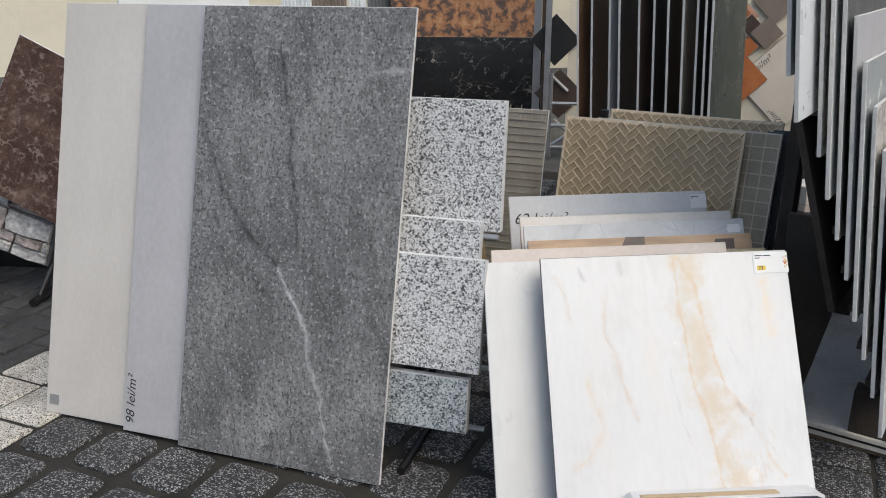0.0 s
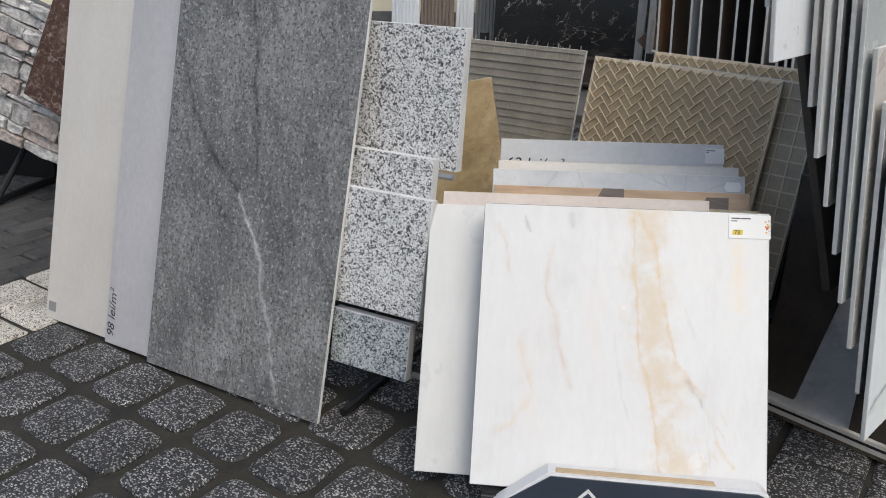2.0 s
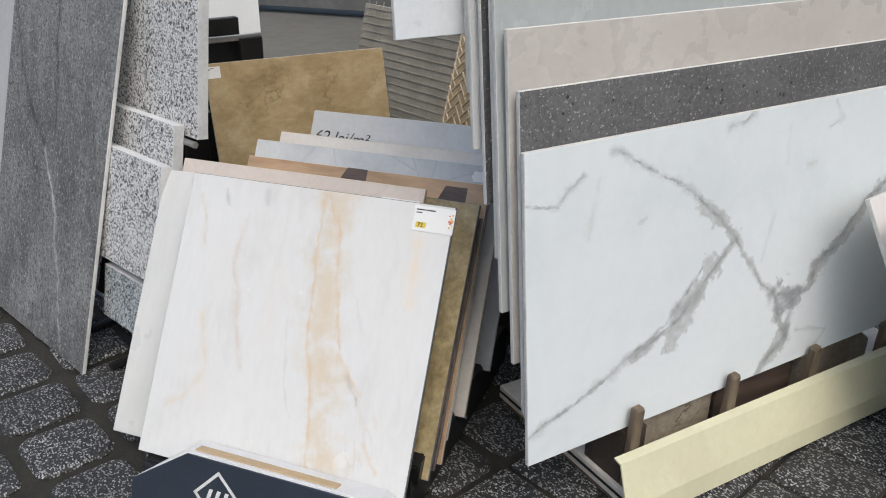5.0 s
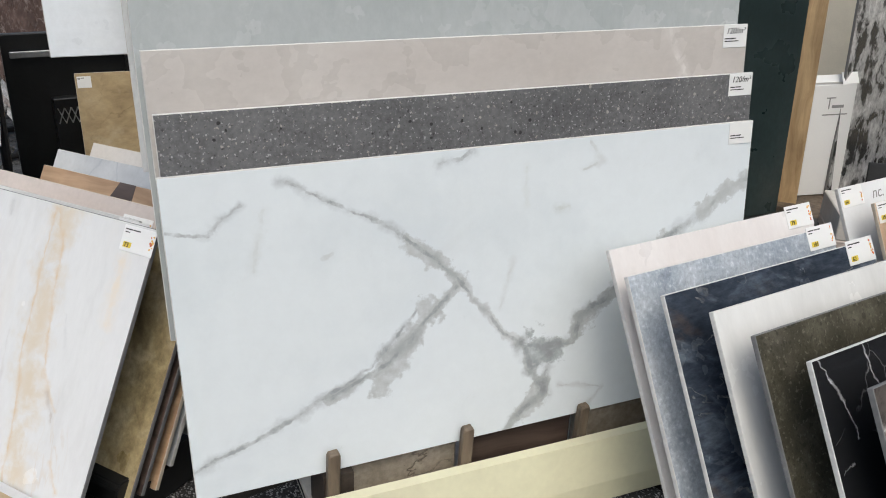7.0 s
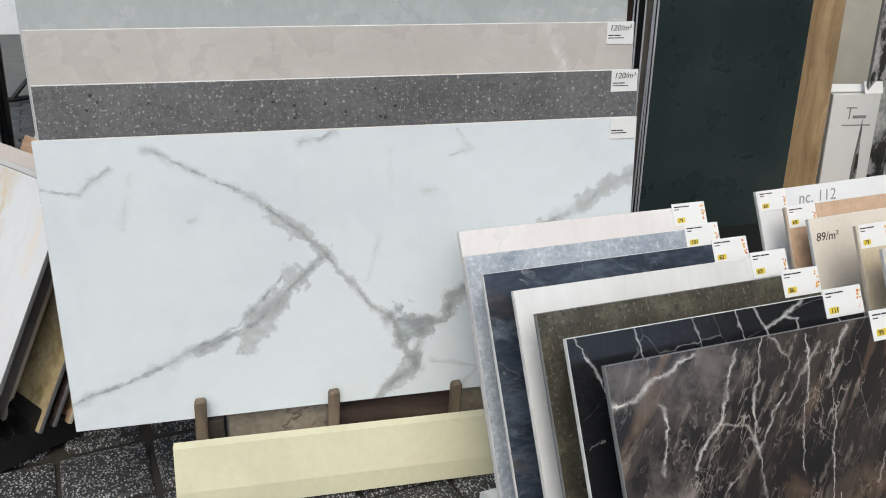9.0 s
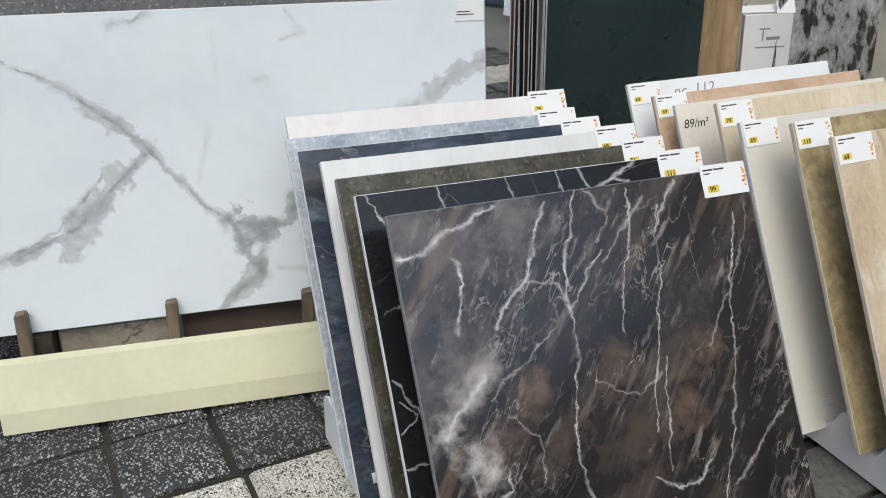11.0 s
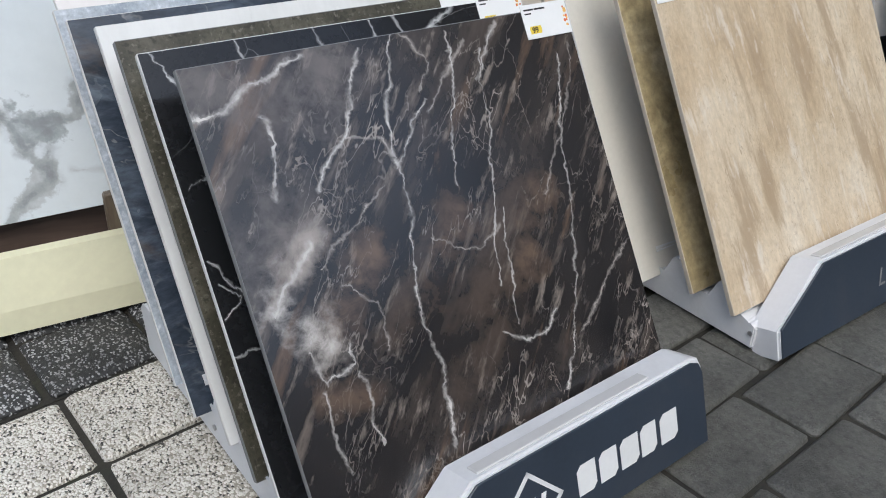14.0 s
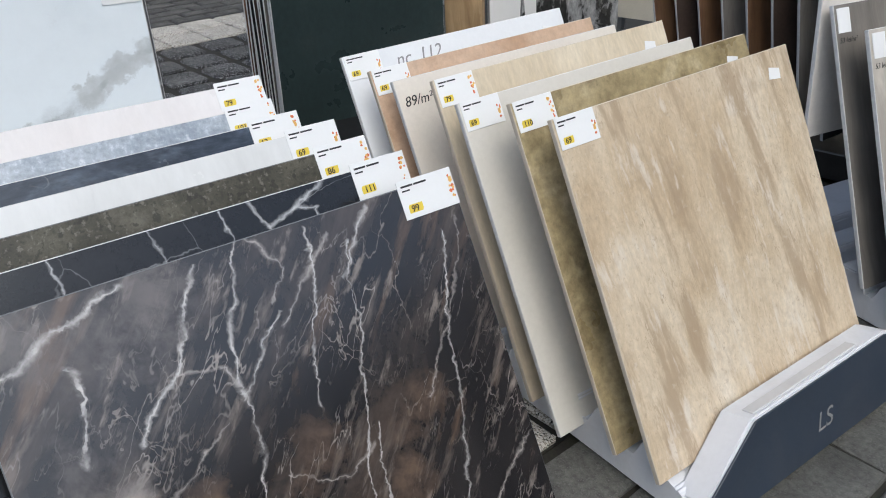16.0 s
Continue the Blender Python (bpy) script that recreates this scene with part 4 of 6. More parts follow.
# ---- tile stands with a navy front board ----
def tile_stand(m, slots, deep, label, strip=STRIP, marks=True, foot=0.06, base=None, reach=0.0):
    """A white slotted base with a navy front board. x runs along the tiles, y to the back; the front tile's lower edge is at y = 0."""
    stand = holder("tile_stand", m, label, "display stand", "tile stands")
    x0, x1 = 0.035, 0.590
    ys = sorted(slots)
    prof = [(-0.026, 0.0), (-0.026, foot - 0.018), (-0.020, foot - 0.012), (-0.012, foot - 0.010), (-0.008, foot - 0.012)]
    for a, b in zip(ys, ys[1:] + [deep]):
        prof += [(a + 0.016, foot - 0.004)]
        if b - a > 0.06:
            prof += [(a + 0.021, foot + 0.030), (a + 0.030, foot + 0.040), (b - 0.028, foot + 0.040), (b - 0.017, foot + 0.030)]
        else:
            prof += [((a + b) / 2 + 0.004, foot + 0.03)]
        if b < deep:
            prof += [(b - 0.008, foot - 0.004)]
    prof += [(deep, foot + 0.02), (deep, 0.0)]
    bm = bmesh.new()
    a = [bm.verts.new((x0 - 0.008 - reach, y, z + 0.004)) for y, z in prof]
    b = [bm.verts.new((x1 - 0.004, y, z + 0.004)) for y, z in prof]
    n = len(prof)
    bm.faces.new(a), bm.faces.new(b[::-1])
    for i in range(n):
        bm.faces.new((a[i], b[i], b[(i + 1) % n], a[(i + 1) % n]))
    bmesh.ops.bevel(bm, geom=[e for e in bm.edges if abs(e.verts[0].co.x - e.verts[1].co.x) > 0.1 or e.calc_length() > 0.01], offset=0.003, segments=2, affect="EDGES")
    part("slotted_base", bm, base or WHITE_PAINT, stand, "black slotted base" if base else "white powder-coated slotted base")
    part("foot_frame", box(x0 + 0.01, x1 - 0.03, -0.06, deep - 0.03, 0.0, 0.012), BLACK_STEEL, stand, "black foot frame")
    tip = pose(0, -0.078, 0.0, -16)
    edge = [(x0, 0.006), (x0, 0.060), (x0 + 0.125, 0.152), (x1 - 0.022, 0.152), (x1 - 0.007, 0.146), (x1, 0.13), (x1, 0.006)]
    rim = part("board_rim", prism(edge, -0.004, 0.056, 0.004, segments=2), WHITE_PAINT, stand, "white rim of the front board", tip)
    cx, cz = (x0 + x1) / 2 + 0.03, 0.075
    inner = [(x + (0.005 if x < cx else -0.005), z + (0.004 if z < cz else -0.005)) for x, z in edge]
    board = part("front_board", prism(inner, -0.0075, -0.0035, 0.0008), NAVY, stand, "navy front board", tip)
    part("label_strip", box(x0 + 0.14, x0 + 0.45, 0.004, 0.026, 0.151, 0.155, 0.0015), strip, stand, "strip along the board's top", tip)
    if marks:
        y = -0.0083
        d, k = 0.050, 0.007
        c = Vector((x0 + 0.205, 0.074))
        bm = bmesh.new()
        for (ax, az), (bx, bz) in (((-d, 0), (0, d)), ((0, d), (d, 0)), ((d, 0), (0, -d)), ((0, -d), (-d, 0))):
            t = Vector((bx - ax, bz - az)).normalized() * 0.003
            nrm = Vector((-t.y, t.x))
            prism([(c.x + ax - t.x + nrm.x, c.y + az - t.y + nrm.y), (c.x + bx + t.x + nrm.x, c.y + bz + t.y + nrm.y), (c.x + bx + t.x - nrm.x, c.y + bz + t.y - nrm.y), (c.x + ax - t.x - nrm.x, c.y + az - t.y - nrm.y)], y, y + 0.001, bm=bm)
        for q in (-0.018, 0.0, 0.018):
            prism([(c.x + q - 0.008, c.y - 0.014), (c.x + q, c.y - 0.014), (c.x + q + 0.008, c.y + 0.014), (c.x + q, c.y + 0.014)], y, y + 0.001, bm=bm)
        part("diamond_mark", bm, LOGO_WHITE, board, "white diamond mark")
        for i, (w, h) in enumerate(((0.034, 0.044), (0.034, 0.044), (0.036, 0.044), (0.032, 0.046), (0.036, 0.046))):
            q = x0 + 0.285 + i * 0.041
            z0 = 0.050
            part("sign_bar", prism([(q, z0), (q + w - 0.008, z0), (q + w, z0 + 0.008), (q + w, z0 + h), (q + 0.008, z0 + h), (q, z0 + h - 0.008)], y, y + 0.001), LOGO_WHITE, board)
    for x in (x0 - 0.009 - reach, x1 - 0.003):
        for y in (-0.02, deep * 0.55):
            bm = bmesh.new()
            bmesh.ops.create_cone(bm, cap_ends=True, segments=8, radius1=0.005, radius2=0.004, depth=0.004, matrix=pose(x, y, 0.035, 0, 90, 0))
            part("screw", bm, GREY_STEEL, stand)
    return stand


def fill_stand(m, rows, lean, foot, group, card, roll=0.0):
    """Tiles leaning back in the stand's slots. rows: depth, shift along x, lift, lean, face, body, price, label."""
    made = []
    for d, s, lift, extra, face, body, price, label in rows:
        ob = tile("porcelain_tile", 0.598, 0.598, 0.010, face, body, m @ pose(s, d, foot + lift, -(lean + extra), roll), label, "tile", group)
        if price:
            card(ob, price)
        made.append(ob)
    return made


# first stand: onyx-look tiles
MB = pose(0.357, 1.683, 0.0, 0, 0, 5.8)
tile_stand(MB, [0.0, 0.067, 0.105, 0.203, 0.251, 0.350, 0.552], 0.75, "white metal tile stand with navy front board, full of pale tiles", STRIP_TAN, foot=0.069, base=BLACK_STEEL)
B_TILES = fill_stand(MB, [
    (0.0, 0.0, 0.003, 0.0, ONYX, BODY_DARK, "", "white onyx-look tile with golden veins, front of the stand"),
    (0.067, -0.128, -0.028, 0.0, ONYX_PALE, BODY, "", "pale white onyx-look tile shifted sideways in the stand"),
    (0.105, -0.104, -0.009, 0.0, PINKISH, BODY_WARM, "", "plain pinkish beige tile in the stand"),
    (0.203, 0.005, -0.018, 0.0, OAK_TILE, BODY_WARM, "", "wood-look tile with oak and dark walnut pieces"),
    (0.251, 0.0, 0.008, 0.0, HEX_GREY, BODY, "", "grey patterned cement-look tile in the stand"),
    (0.350, 0.006, 0.002, 0.0, BEIGE_LIGHT, BODY_WARM, "", "light beige tile in the stand"),
    (0.552, 0.001, 0.002, -2.0, GREY_LIGHT, BODY, "", "light grey tile with a handwritten price"),
], 29.8, 0.069, "tiles in the first stand", None, -0.8)
for d, h, face, label in ((0.135, 0.57, GOLDEN, "golden brown mottled tile low between the pale ones"), (0.168, 0.53, WALNUT_TILE, "dark walnut wood-look tile low between the pale ones")):
    tile("porcelain_tile", 0.598, h, 0.010, face, BODY_DARK, MB @ pose(0.003, d, 0.069, -29.8), label, "tile", "tiles in the first stand")
price_label(B_TILES[0], 0.515, 0.543, "73", 0.085, 0.05, front=-0.0016)
price_label(B_TILES[1], 0.545, 0.545, "", 0.085, 0.05)
price_label(B_TILES[2], 0.505, 0.520, "73", 0.085, 0.05)
price_label(B_TILES[6], 0.55, 0.545, "", 0.05, 0.042, flower=False)
part("sticker", prism([(0.555, 0.56), (0.585, 0.56), (0.59, 0.57), (0.585, 0.583), (0.555, 0.583), (0.55, 0.57)], -0.001, 0.0002), CARD, B_TILES[4], "small white sticker")
handwriting(B_TILES[6], "62 lei/m\u00b2", 0.012, 0.515, 0.045)
for x0, x1, z0, z1 in ((0.21, 0.31, 0.50, 0.598), (0.45, 0.55, 0.47, 0.585)):
    part("walnut_inlay", prism([(x0, z0), (x1, z0), (x1 - 0.0, z1), (x0 + 0.05, z1)], -0.0006, 0.0004), WALNUT_TILE, B_TILES[3], "dark walnut inlay piece")

# second stand: dark marbles
MD = pose(2.386, 2.153, 0.0, 0, 0, 66.0)
D_DEPTHS = [0.0, 0.087, 0.187, 0.272, 0.366, 0.460, 0.533]
tile_stand(MD, D_DEPTHS, 0.66, "white metal tile stand with navy front board, full of marble-look tiles", foot=0.07, reach=0.032)


def card_right(ob, price):
    price_label(ob, 0.510, 0.556, price, 0.088, 0.050)


fill_stand(MD, [
    (0.0, -0.010, 0.006, 0.0, EMPERADOR, BODY_DARK, "99", "polished dark brown marble-look tile with white veins"),
    (0.087, -0.023, 0.006, 0.0, MARQUINA, BODY, "111", "polished black marble-look tile with thin white veins"),
    (0.187, -0.019, -0.002, 0.0, OLIVE, BODY_DARK, "86", "olive grey stone-look tile"),
    (0.272, -0.017, -0.001, 0.0, WHITE_VEIN, BODY, "69", "white marble-look tile with soft grey veins"),
    (0.366, -0.030, -0.009, 0.0, BLUE, BODY, "62", "dark blue stone-look tile"),
    (0.460, -0.025, -0.014, 0.0, PALE_BLUE, BODY, "101", "pale blue grey stone-look tile"),
    (0.533, -0.006, 0.006, 0.0, ROSE_WHITE, BODY, "79", "rosy white marble-look tile, last in the stand"),
], 30.0, 0.072, "tiles in the second stand", card_right, 1.0)

# third stand: travertine and beige stones
ME = pose(2.672, 2.921, 0.0, 0, 0, 63.8)
E_DEPTHS = [0.0, 0.085, 0.190, 0.277, 0.410, 0.477, 0.575]
tile_stand(ME, E_DEPTHS, 0.74, "white metal tile stand with navy front board, full of beige tiles", marks=False, foot=0.06)


def card_left(ob, price):
    price_label(ob, 0.004, 0.548, price, 0.082, 0.050)
    bm = prism([(0.524, 0.545), (0.556, 0.541), (0.559, 0.560), (0.530, 0.566)], -0.0008, 0.0003)
    part("sticker", bm, CARD, ob, "small white sticker")


E_TILES = fill_stand(ME, [
    (0.0, 0.0, 0.0, 0.0, TRAVERTINE, BODY_WARM, "69", "beige travertine-look tile at the front of the stand"),
    (0.085, -0.008, 0.004, 0.0, GOLDEN, BODY_WARM, "110", "golden brown stone-look tile"),
    (0.190, -0.030, -0.020, 0.0, IVORY, BODY, "69", "plain ivory tile in the third stand"),
    (0.277, -0.017, -0.005, 0.0, SAND, BODY_WARM, "79", "sand beige stone-look tile"),
    (0.410, -0.012, -0.040, 0.0, CREAM_TILE, BODY, "", "plain cream tile with a handwritten price"),
    (0.477, -0.020, -0.035, 0.0, OCHRE, BODY_WARM, "69", "ochre brown stone-look tile"),
    (0.575, -0.023, -0.030, 0.0, WHITE_GLOSS, BODY, "69", "glossy white tile, last in the stand"),
], 27.7, 0.069, "tiles in the third stand", card_left, -1.3)
handwriting(E_TILES[4], "89/m\u00b2", 0.012, 0.545, 0.027)
handwriting(E_TILES[6], "nc. 112", 0.12, 0.555, 0.04, mat=GREY_INK)
for ob in bpy.data.objects:
    if ob.name.startswith("tile_stand") and abs(ob.matrix_world.translation.y - 2.921) < 0.01:
        me = letters("LS", 0.05, "chalk_mark", 0.2, mat=CHALK)
        part("chalk_mark", me, None, [c for c in ob.children if c.name.startswith("front_board")][0], "", pose(0.33, -0.0083, 0.05))

# ---- rack of landscape slabs ----
YC = 56.8
STEP = Vector((-0.0285, 0.015, 0.0943))
C0 = Vector((1.149, 1.893, 0.174))
C_FACES = [(STATUARY, "white marble-look slab with grey veins, front of the rack"), (TERRAZZO, "dark terrazzo-look slab"), (BEIGE_STONE, "beige stone-look slab"),
           (SILVER_STONE, "silver grey stone-look slab"), (PALE_GREY, "pale grey cement-look slab"), (TERRAZZO, "dark terrazzo-look slab higher in the rack"),
           (GREY_LIGHT, "light grey slab high in the rack"), (BEIGE_STONE, "beige stone-look slab high in the rack"), (PALE_SLAB, "pale bluish white slab reaching out of the rack"), (SILVER_STONE, "grey slab at the top of the rack")]
C_SLABS = []
for k, (face, label) in enumerate(C_FACES):
    p = C0 + STEP * k
    out = -0.12 if k == 8 else -0.10 if k == 9 else (-0.006, 0.004, 0.0)[k % 3]
    p += Vector((math.cos(radians(YC)), math.sin(radians(YC)), 0)) * out
    C_SLABS.append(tile("porcelain_slab", 1.198, 0.598, 0.0095, face, BODY, pose(p.x, p.y, p.z, -6.0, -0.6, YC), label, "slab", "slabs in the landscape rack"))
for k, txt in ((0, ""), (1, "120/m\u00b2"), (2, "120/m\u00b2"), (3, "120/m\u00b2")):
    card = price_label(C_SLABS[k], 1.135, 0.552, "", 0.06, 0.046, flower=False, low=0.45)
    if txt:
        handwriting(C_SLABS[k], txt, 1.140, 0.580, 0.017, front=-0.0024)

MC = pose(C0.x, C0.y, 0.0, 0, 0, YC)
rack = holder("slab_rack", MC, "dark plywood slab rack with white base and yellow front board", "rack")
bm = box(0.215, 1.30, -0.075, 0.41, 0.012, 0.046, 0.002)
part("base_board", bm, DIRTY_WHITE, rack, "stained white base board")
part("base_edge", box(0.213, 1.302, -0.077, 0.412, 0.028, 0.034), BLACK_EDGE, rack, "black edge line")
for x in (0.25, 0.75, 1.25):
    part("base_foot", box(x - 0.03, x + 0.03, -0.06, 0.39, 0.0, 0.013), STAKE_WOOD, rack)
part("back_board", box(0.09, 1.18, 0.0, 0.018, 0.40, 0.92, 0.002), DARK_PLY, rack, "dark leaning back board", pose(0, 0.045, 0.047, -16.5))
for k in range(1, 10):
    p = MC.inverted() @ (C0 + STEP * k)
    part("slab_ledge", box(0.10, 1.15, p.y + 0.0, p.y + 0.035, p.z - 0.02 + 0.03, p.z - 0.002 + 0.03), DARK_PLY, rack, "", pose(0, 0, -0.03))
for x in (0.45, 1.1):
    part("rear_leg", box(x - 0.02, x + 0.02, 0.36, 0.395, 0.046, 1.35), DARK_PLY, rack)
    part("brace", box(x - 0.015, x + 0.015, 0.06, 0.38, 0.40, 0.44), DARK_PLY, rack)
for x in (0.262, 1.1):
    plate = [(0.25, 0.046), (0.355, 0.046), (0.33, 0.30), (0.33, 0.62), (0.23, 0.62), (0.19, 0.35)]
    part("side_gusset", prism([(y, z) for y, z in plate], -0.009, 0.009, 0.001), DARK_PLY, rack, "dark plywood side gusset", pose(x, 0, 0, 0, 0, 90))
for x in (0.235, 0.51, 0.78, 1.05):
    part("stake", prism([(x - 0.012, 0.047), (x + 0.012, 0.047), (x + 0.012, 0.236), (x + 0.008, 0.243), (x - 0.009, 0.241), (x - 0.012, 0.235)], -0.028, -0.008, 0.003), STAKE_WOOD, rack, "worn wooden stake", pose(0, 0.0, 0, 0, 2, 0))
part("inner_board", box(0.53, 0.79, 0.03, 0.045, 0.046, 0.168, 0.002), WALNUT_TILE, rack, "dark brown offcut board behind the stakes")
part("stone_offcut", box(0.29, 0.515, 0.025, 0.050, 0.046, 0.160, 0.004), OFFCUT, rack, "grey-brown stone offcut on the base")
part("stone_offcut", prism([(0.805, 0.046), (1.08, 0.046), (1.08, 0.130), (1.03, 0.168), (0.805, 0.160)], 0.025, 0.055, 0.004), OFFCUT, rack, "cracked beige stone offcut on the base")
part("stake_block", box(0.225, 0.285, -0.008, 0.10, 0.046, 0.17), DARK_PLY, rack)
# bent sheet: lower facet, upper facet, folded top lip
fold = [(-0.086, 0.006), (-0.080, 0.050), (-0.050, 0.140), (-0.030, 0.143), (-0.030, 0.140), (-0.047, 0.136), (-0.077, 0.050), (-0.083, 0.006)]
bm = bmesh.new()
ends = [[bm.verts.new((x, y, z)) for y, z in fold] for x in (0.183, 1.30)]
bm.faces.new(ends[0]), bm.faces.new(ends[1][::-1])
for i in range(len(fold)):
    j = (i + 1) % len(fold)
    bm.faces.new((ends[0][i], ends[1][i], ends[1][j], ends[0][j]))
yellow = part("front_board", bm, YELLOW, rack, "pale yellow bent sheet-metal front board")
for x, z in ((0.32, 0.08), (1.1, 0.03)):
    part("stain", prism([(x + 0.005 * math.cos(a) * (1 + 0.4 * math.sin(5 * a)), z + 0.003 * math.sin(a)) for a in np.linspace(0, 2 * math.pi, 9)[:-1]], -0.0008, 0.0008), CHALK, yellow, "", pose(0, -0.0745, 0.03, -18) @ pose(0, -0.0035, 0, 0))

# ---- leaning slabs and granite treads ----
YA = -16.5
LEAN_A = 15.5
ua, va = Vector((math.cos(radians(YA)), math.sin(radians(YA)))), Vector((-math.sin(radians(YA)), math.cos(radians(YA))))


def leaning(face, body, x, y, w, h, t, label, lean=LEAN_A, yaw=YA, z=0.0, name="porcelain_slab", cat="slab", group="slabs leaning together"):
    return tile(name, w, h, t, face, body, pose(x, y, z, -lean, 0, yaw), label, cat, group)


leaning(GREY_STONE, BODY, -0.648, 2.079, 0.602, 1.198, 0.010, "tall grey quartzite-look slab leaning on the stack")
pale = leaning(PALE_GREY, BODY, -0.832, 2.155, 0.598, 1.198, 0.010, "pale grey cement-look slab leaning behind the grey one")
cream = leaning(CREAM, BODY, -1.104, 2.252, 0.598, 1.198, 0.010, "cream cement-look slab leaning behind the pale grey one")
handwriting(pale, "98 lei/m\u00b2", 0.035, 0.02, 0.04, -90)
part("sticker", box(0.012, 0.045, -0.001, 0.0003, 0.025, 0.055), GREY_INK, cream, "small worn grey sticker")
YG = -15.4
ug = Vector((math.cos(radians(YG)), math.sin(radians(YG))))
for tr, w, h, lean, face, label in (
        (Vector((0.239, 2.134, 0.940)), 0.40, 0.325, 7.0, GRANITE, "thick speckled grey granite tread, highest on its stand"),
        (Vector((0.181, 2.075, 0.651)), 0.34, 0.30, 10.0, GRANITE, "thick speckled grey granite tread half covered by the next"),
        (Vector((0.193, 2.010, 0.572)), 0.30, 0.285, 12.0, GRANITE, "thick speckled grey granite tread on a stand"),
        (Vector((0.153, 1.965, 0.271)), 0.22, 0.140, 10.0, GRANITE_BLUE, "thick bluish granite riser, lowest on its stand")):
    a = radians(lean)
    back = Vector((-math.sin(radians(YG)), math.cos(radians(YG))))
    bl = Vector((tr.x - ug.x * w - back.x * h * math.sin(a), tr.y - ug.y * w - back.y * h * math.sin(a), tr.z - h * math.cos(a)))
    ob = tile("granite_tread", w, h, 0.028, face, GRANITE_EDGE, pose(bl.x, bl.y, bl.z, -lean, 0, YG), label, "granite slab", "granite treads")
gstand = holder("granite_stand", pose(-0.20, 2.13, 0, 0, 0, YG), "black steel stand holding granite treads", "stand")
for x in (0.0, 0.22):
    part("upright", tube((x, 0.14, 0), (x, 0.17, 0.93), 0.012), BLACK_STEEL, gstand)
    part("foot", tube((x, -0.12, 0.012), (x, 0.32, 0.012), 0.012), BLACK_STEEL, gstand)
    part("sloped_rail", tube((x, -0.02, 0.10), (x, 0.14, 0.62), 0.01), BLACK_STEEL, gstand)
for z, y in ((0.122, -0.035), (0.278, 0.0), (0.345, 0.045), (0.606, 0.075)):
    part("tread_bar", tube((-0.03, y + 0.0, z), (0.42, y, z), 0.008), GREY_STEEL, gstand)

# ---- things between the stands ----
ob = tile("marble_tile", 0.60, 0.60, 0.010, HONEY, BODY_WARM, pose(-0.072, 2.525, 0.075, -13, 0, 58), "honey brown marble-look tile leaning on a dark rack", "tile")
price_label(ob, 0.006, 0.555, "", 0.04, 0.035, flower=False)
drack = holder("dark_tile_rack", pose(-0.275, 2.75, 0, 0, 0, 64.5), "black steel rack with dark decorative panels", "rack")
part("frame_plate", box(-0.28, 0.10, 0.02, 0.05, 0.0, 0.76, 0.003), BLACK_STEEL, drack)
part("upright", box(0.08, 0.16, -0.02, 0.02, 0.0, 0.70, 0.003), BLACK_STEEL, drack)
part("upright", box(-0.16, -0.06, -0.03, 0.015, 0.0, 0.56, 0.003), BLACK_STEEL, drack)
part("rail", box(-0.26, 0.16, -0.01, 0.0, 0.69, 0.71, 0.002), GREY_STEEL, drack)
bm = bmesh.new()
for k in range(5):
    tube((-0.15 + k * 0.02, -0.032, 0.48), (-0.13 + k * 0.02, -0.032, 0.53), 0.002, bm, 5)
    tube((-0.13 + k * 0.02, -0.032, 0.48), (-0.15 + k * 0.02, -0.032, 0.53), 0.002, bm, 5)
part("lattice", bm, GREY_STEEL, drack)
part("base_plate", box(-0.26, 0.60, -0.34, 0.10, 0.0, 0.07, 0.004), BLACK_STEEL, drack)


def clip(poly, x0, x1, z0, z1):
    """A polygon cut to a rectangle."""
    for axis, limit, sign in ((0, x0, 1), (0, x1, -1), (1, z0, 1), (1, z1, -1)):
        out = []
        for p, q in zip(poly, poly[1:] + poly[:1]):
            dp, dq = (p[axis] - limit) * sign, (q[axis] - limit) * sign
            if dp >= 0:
                out.append(p)
            if (dp >= 0) != (dq >= 0):
                k = dp / (dp - dq)
                out.append((p[0] + (q[0] - p[0]) * k, p[1] + (q[1] - p[1]) * k))
        poly = out
        if len(poly) < 3:
            return []
    return poly


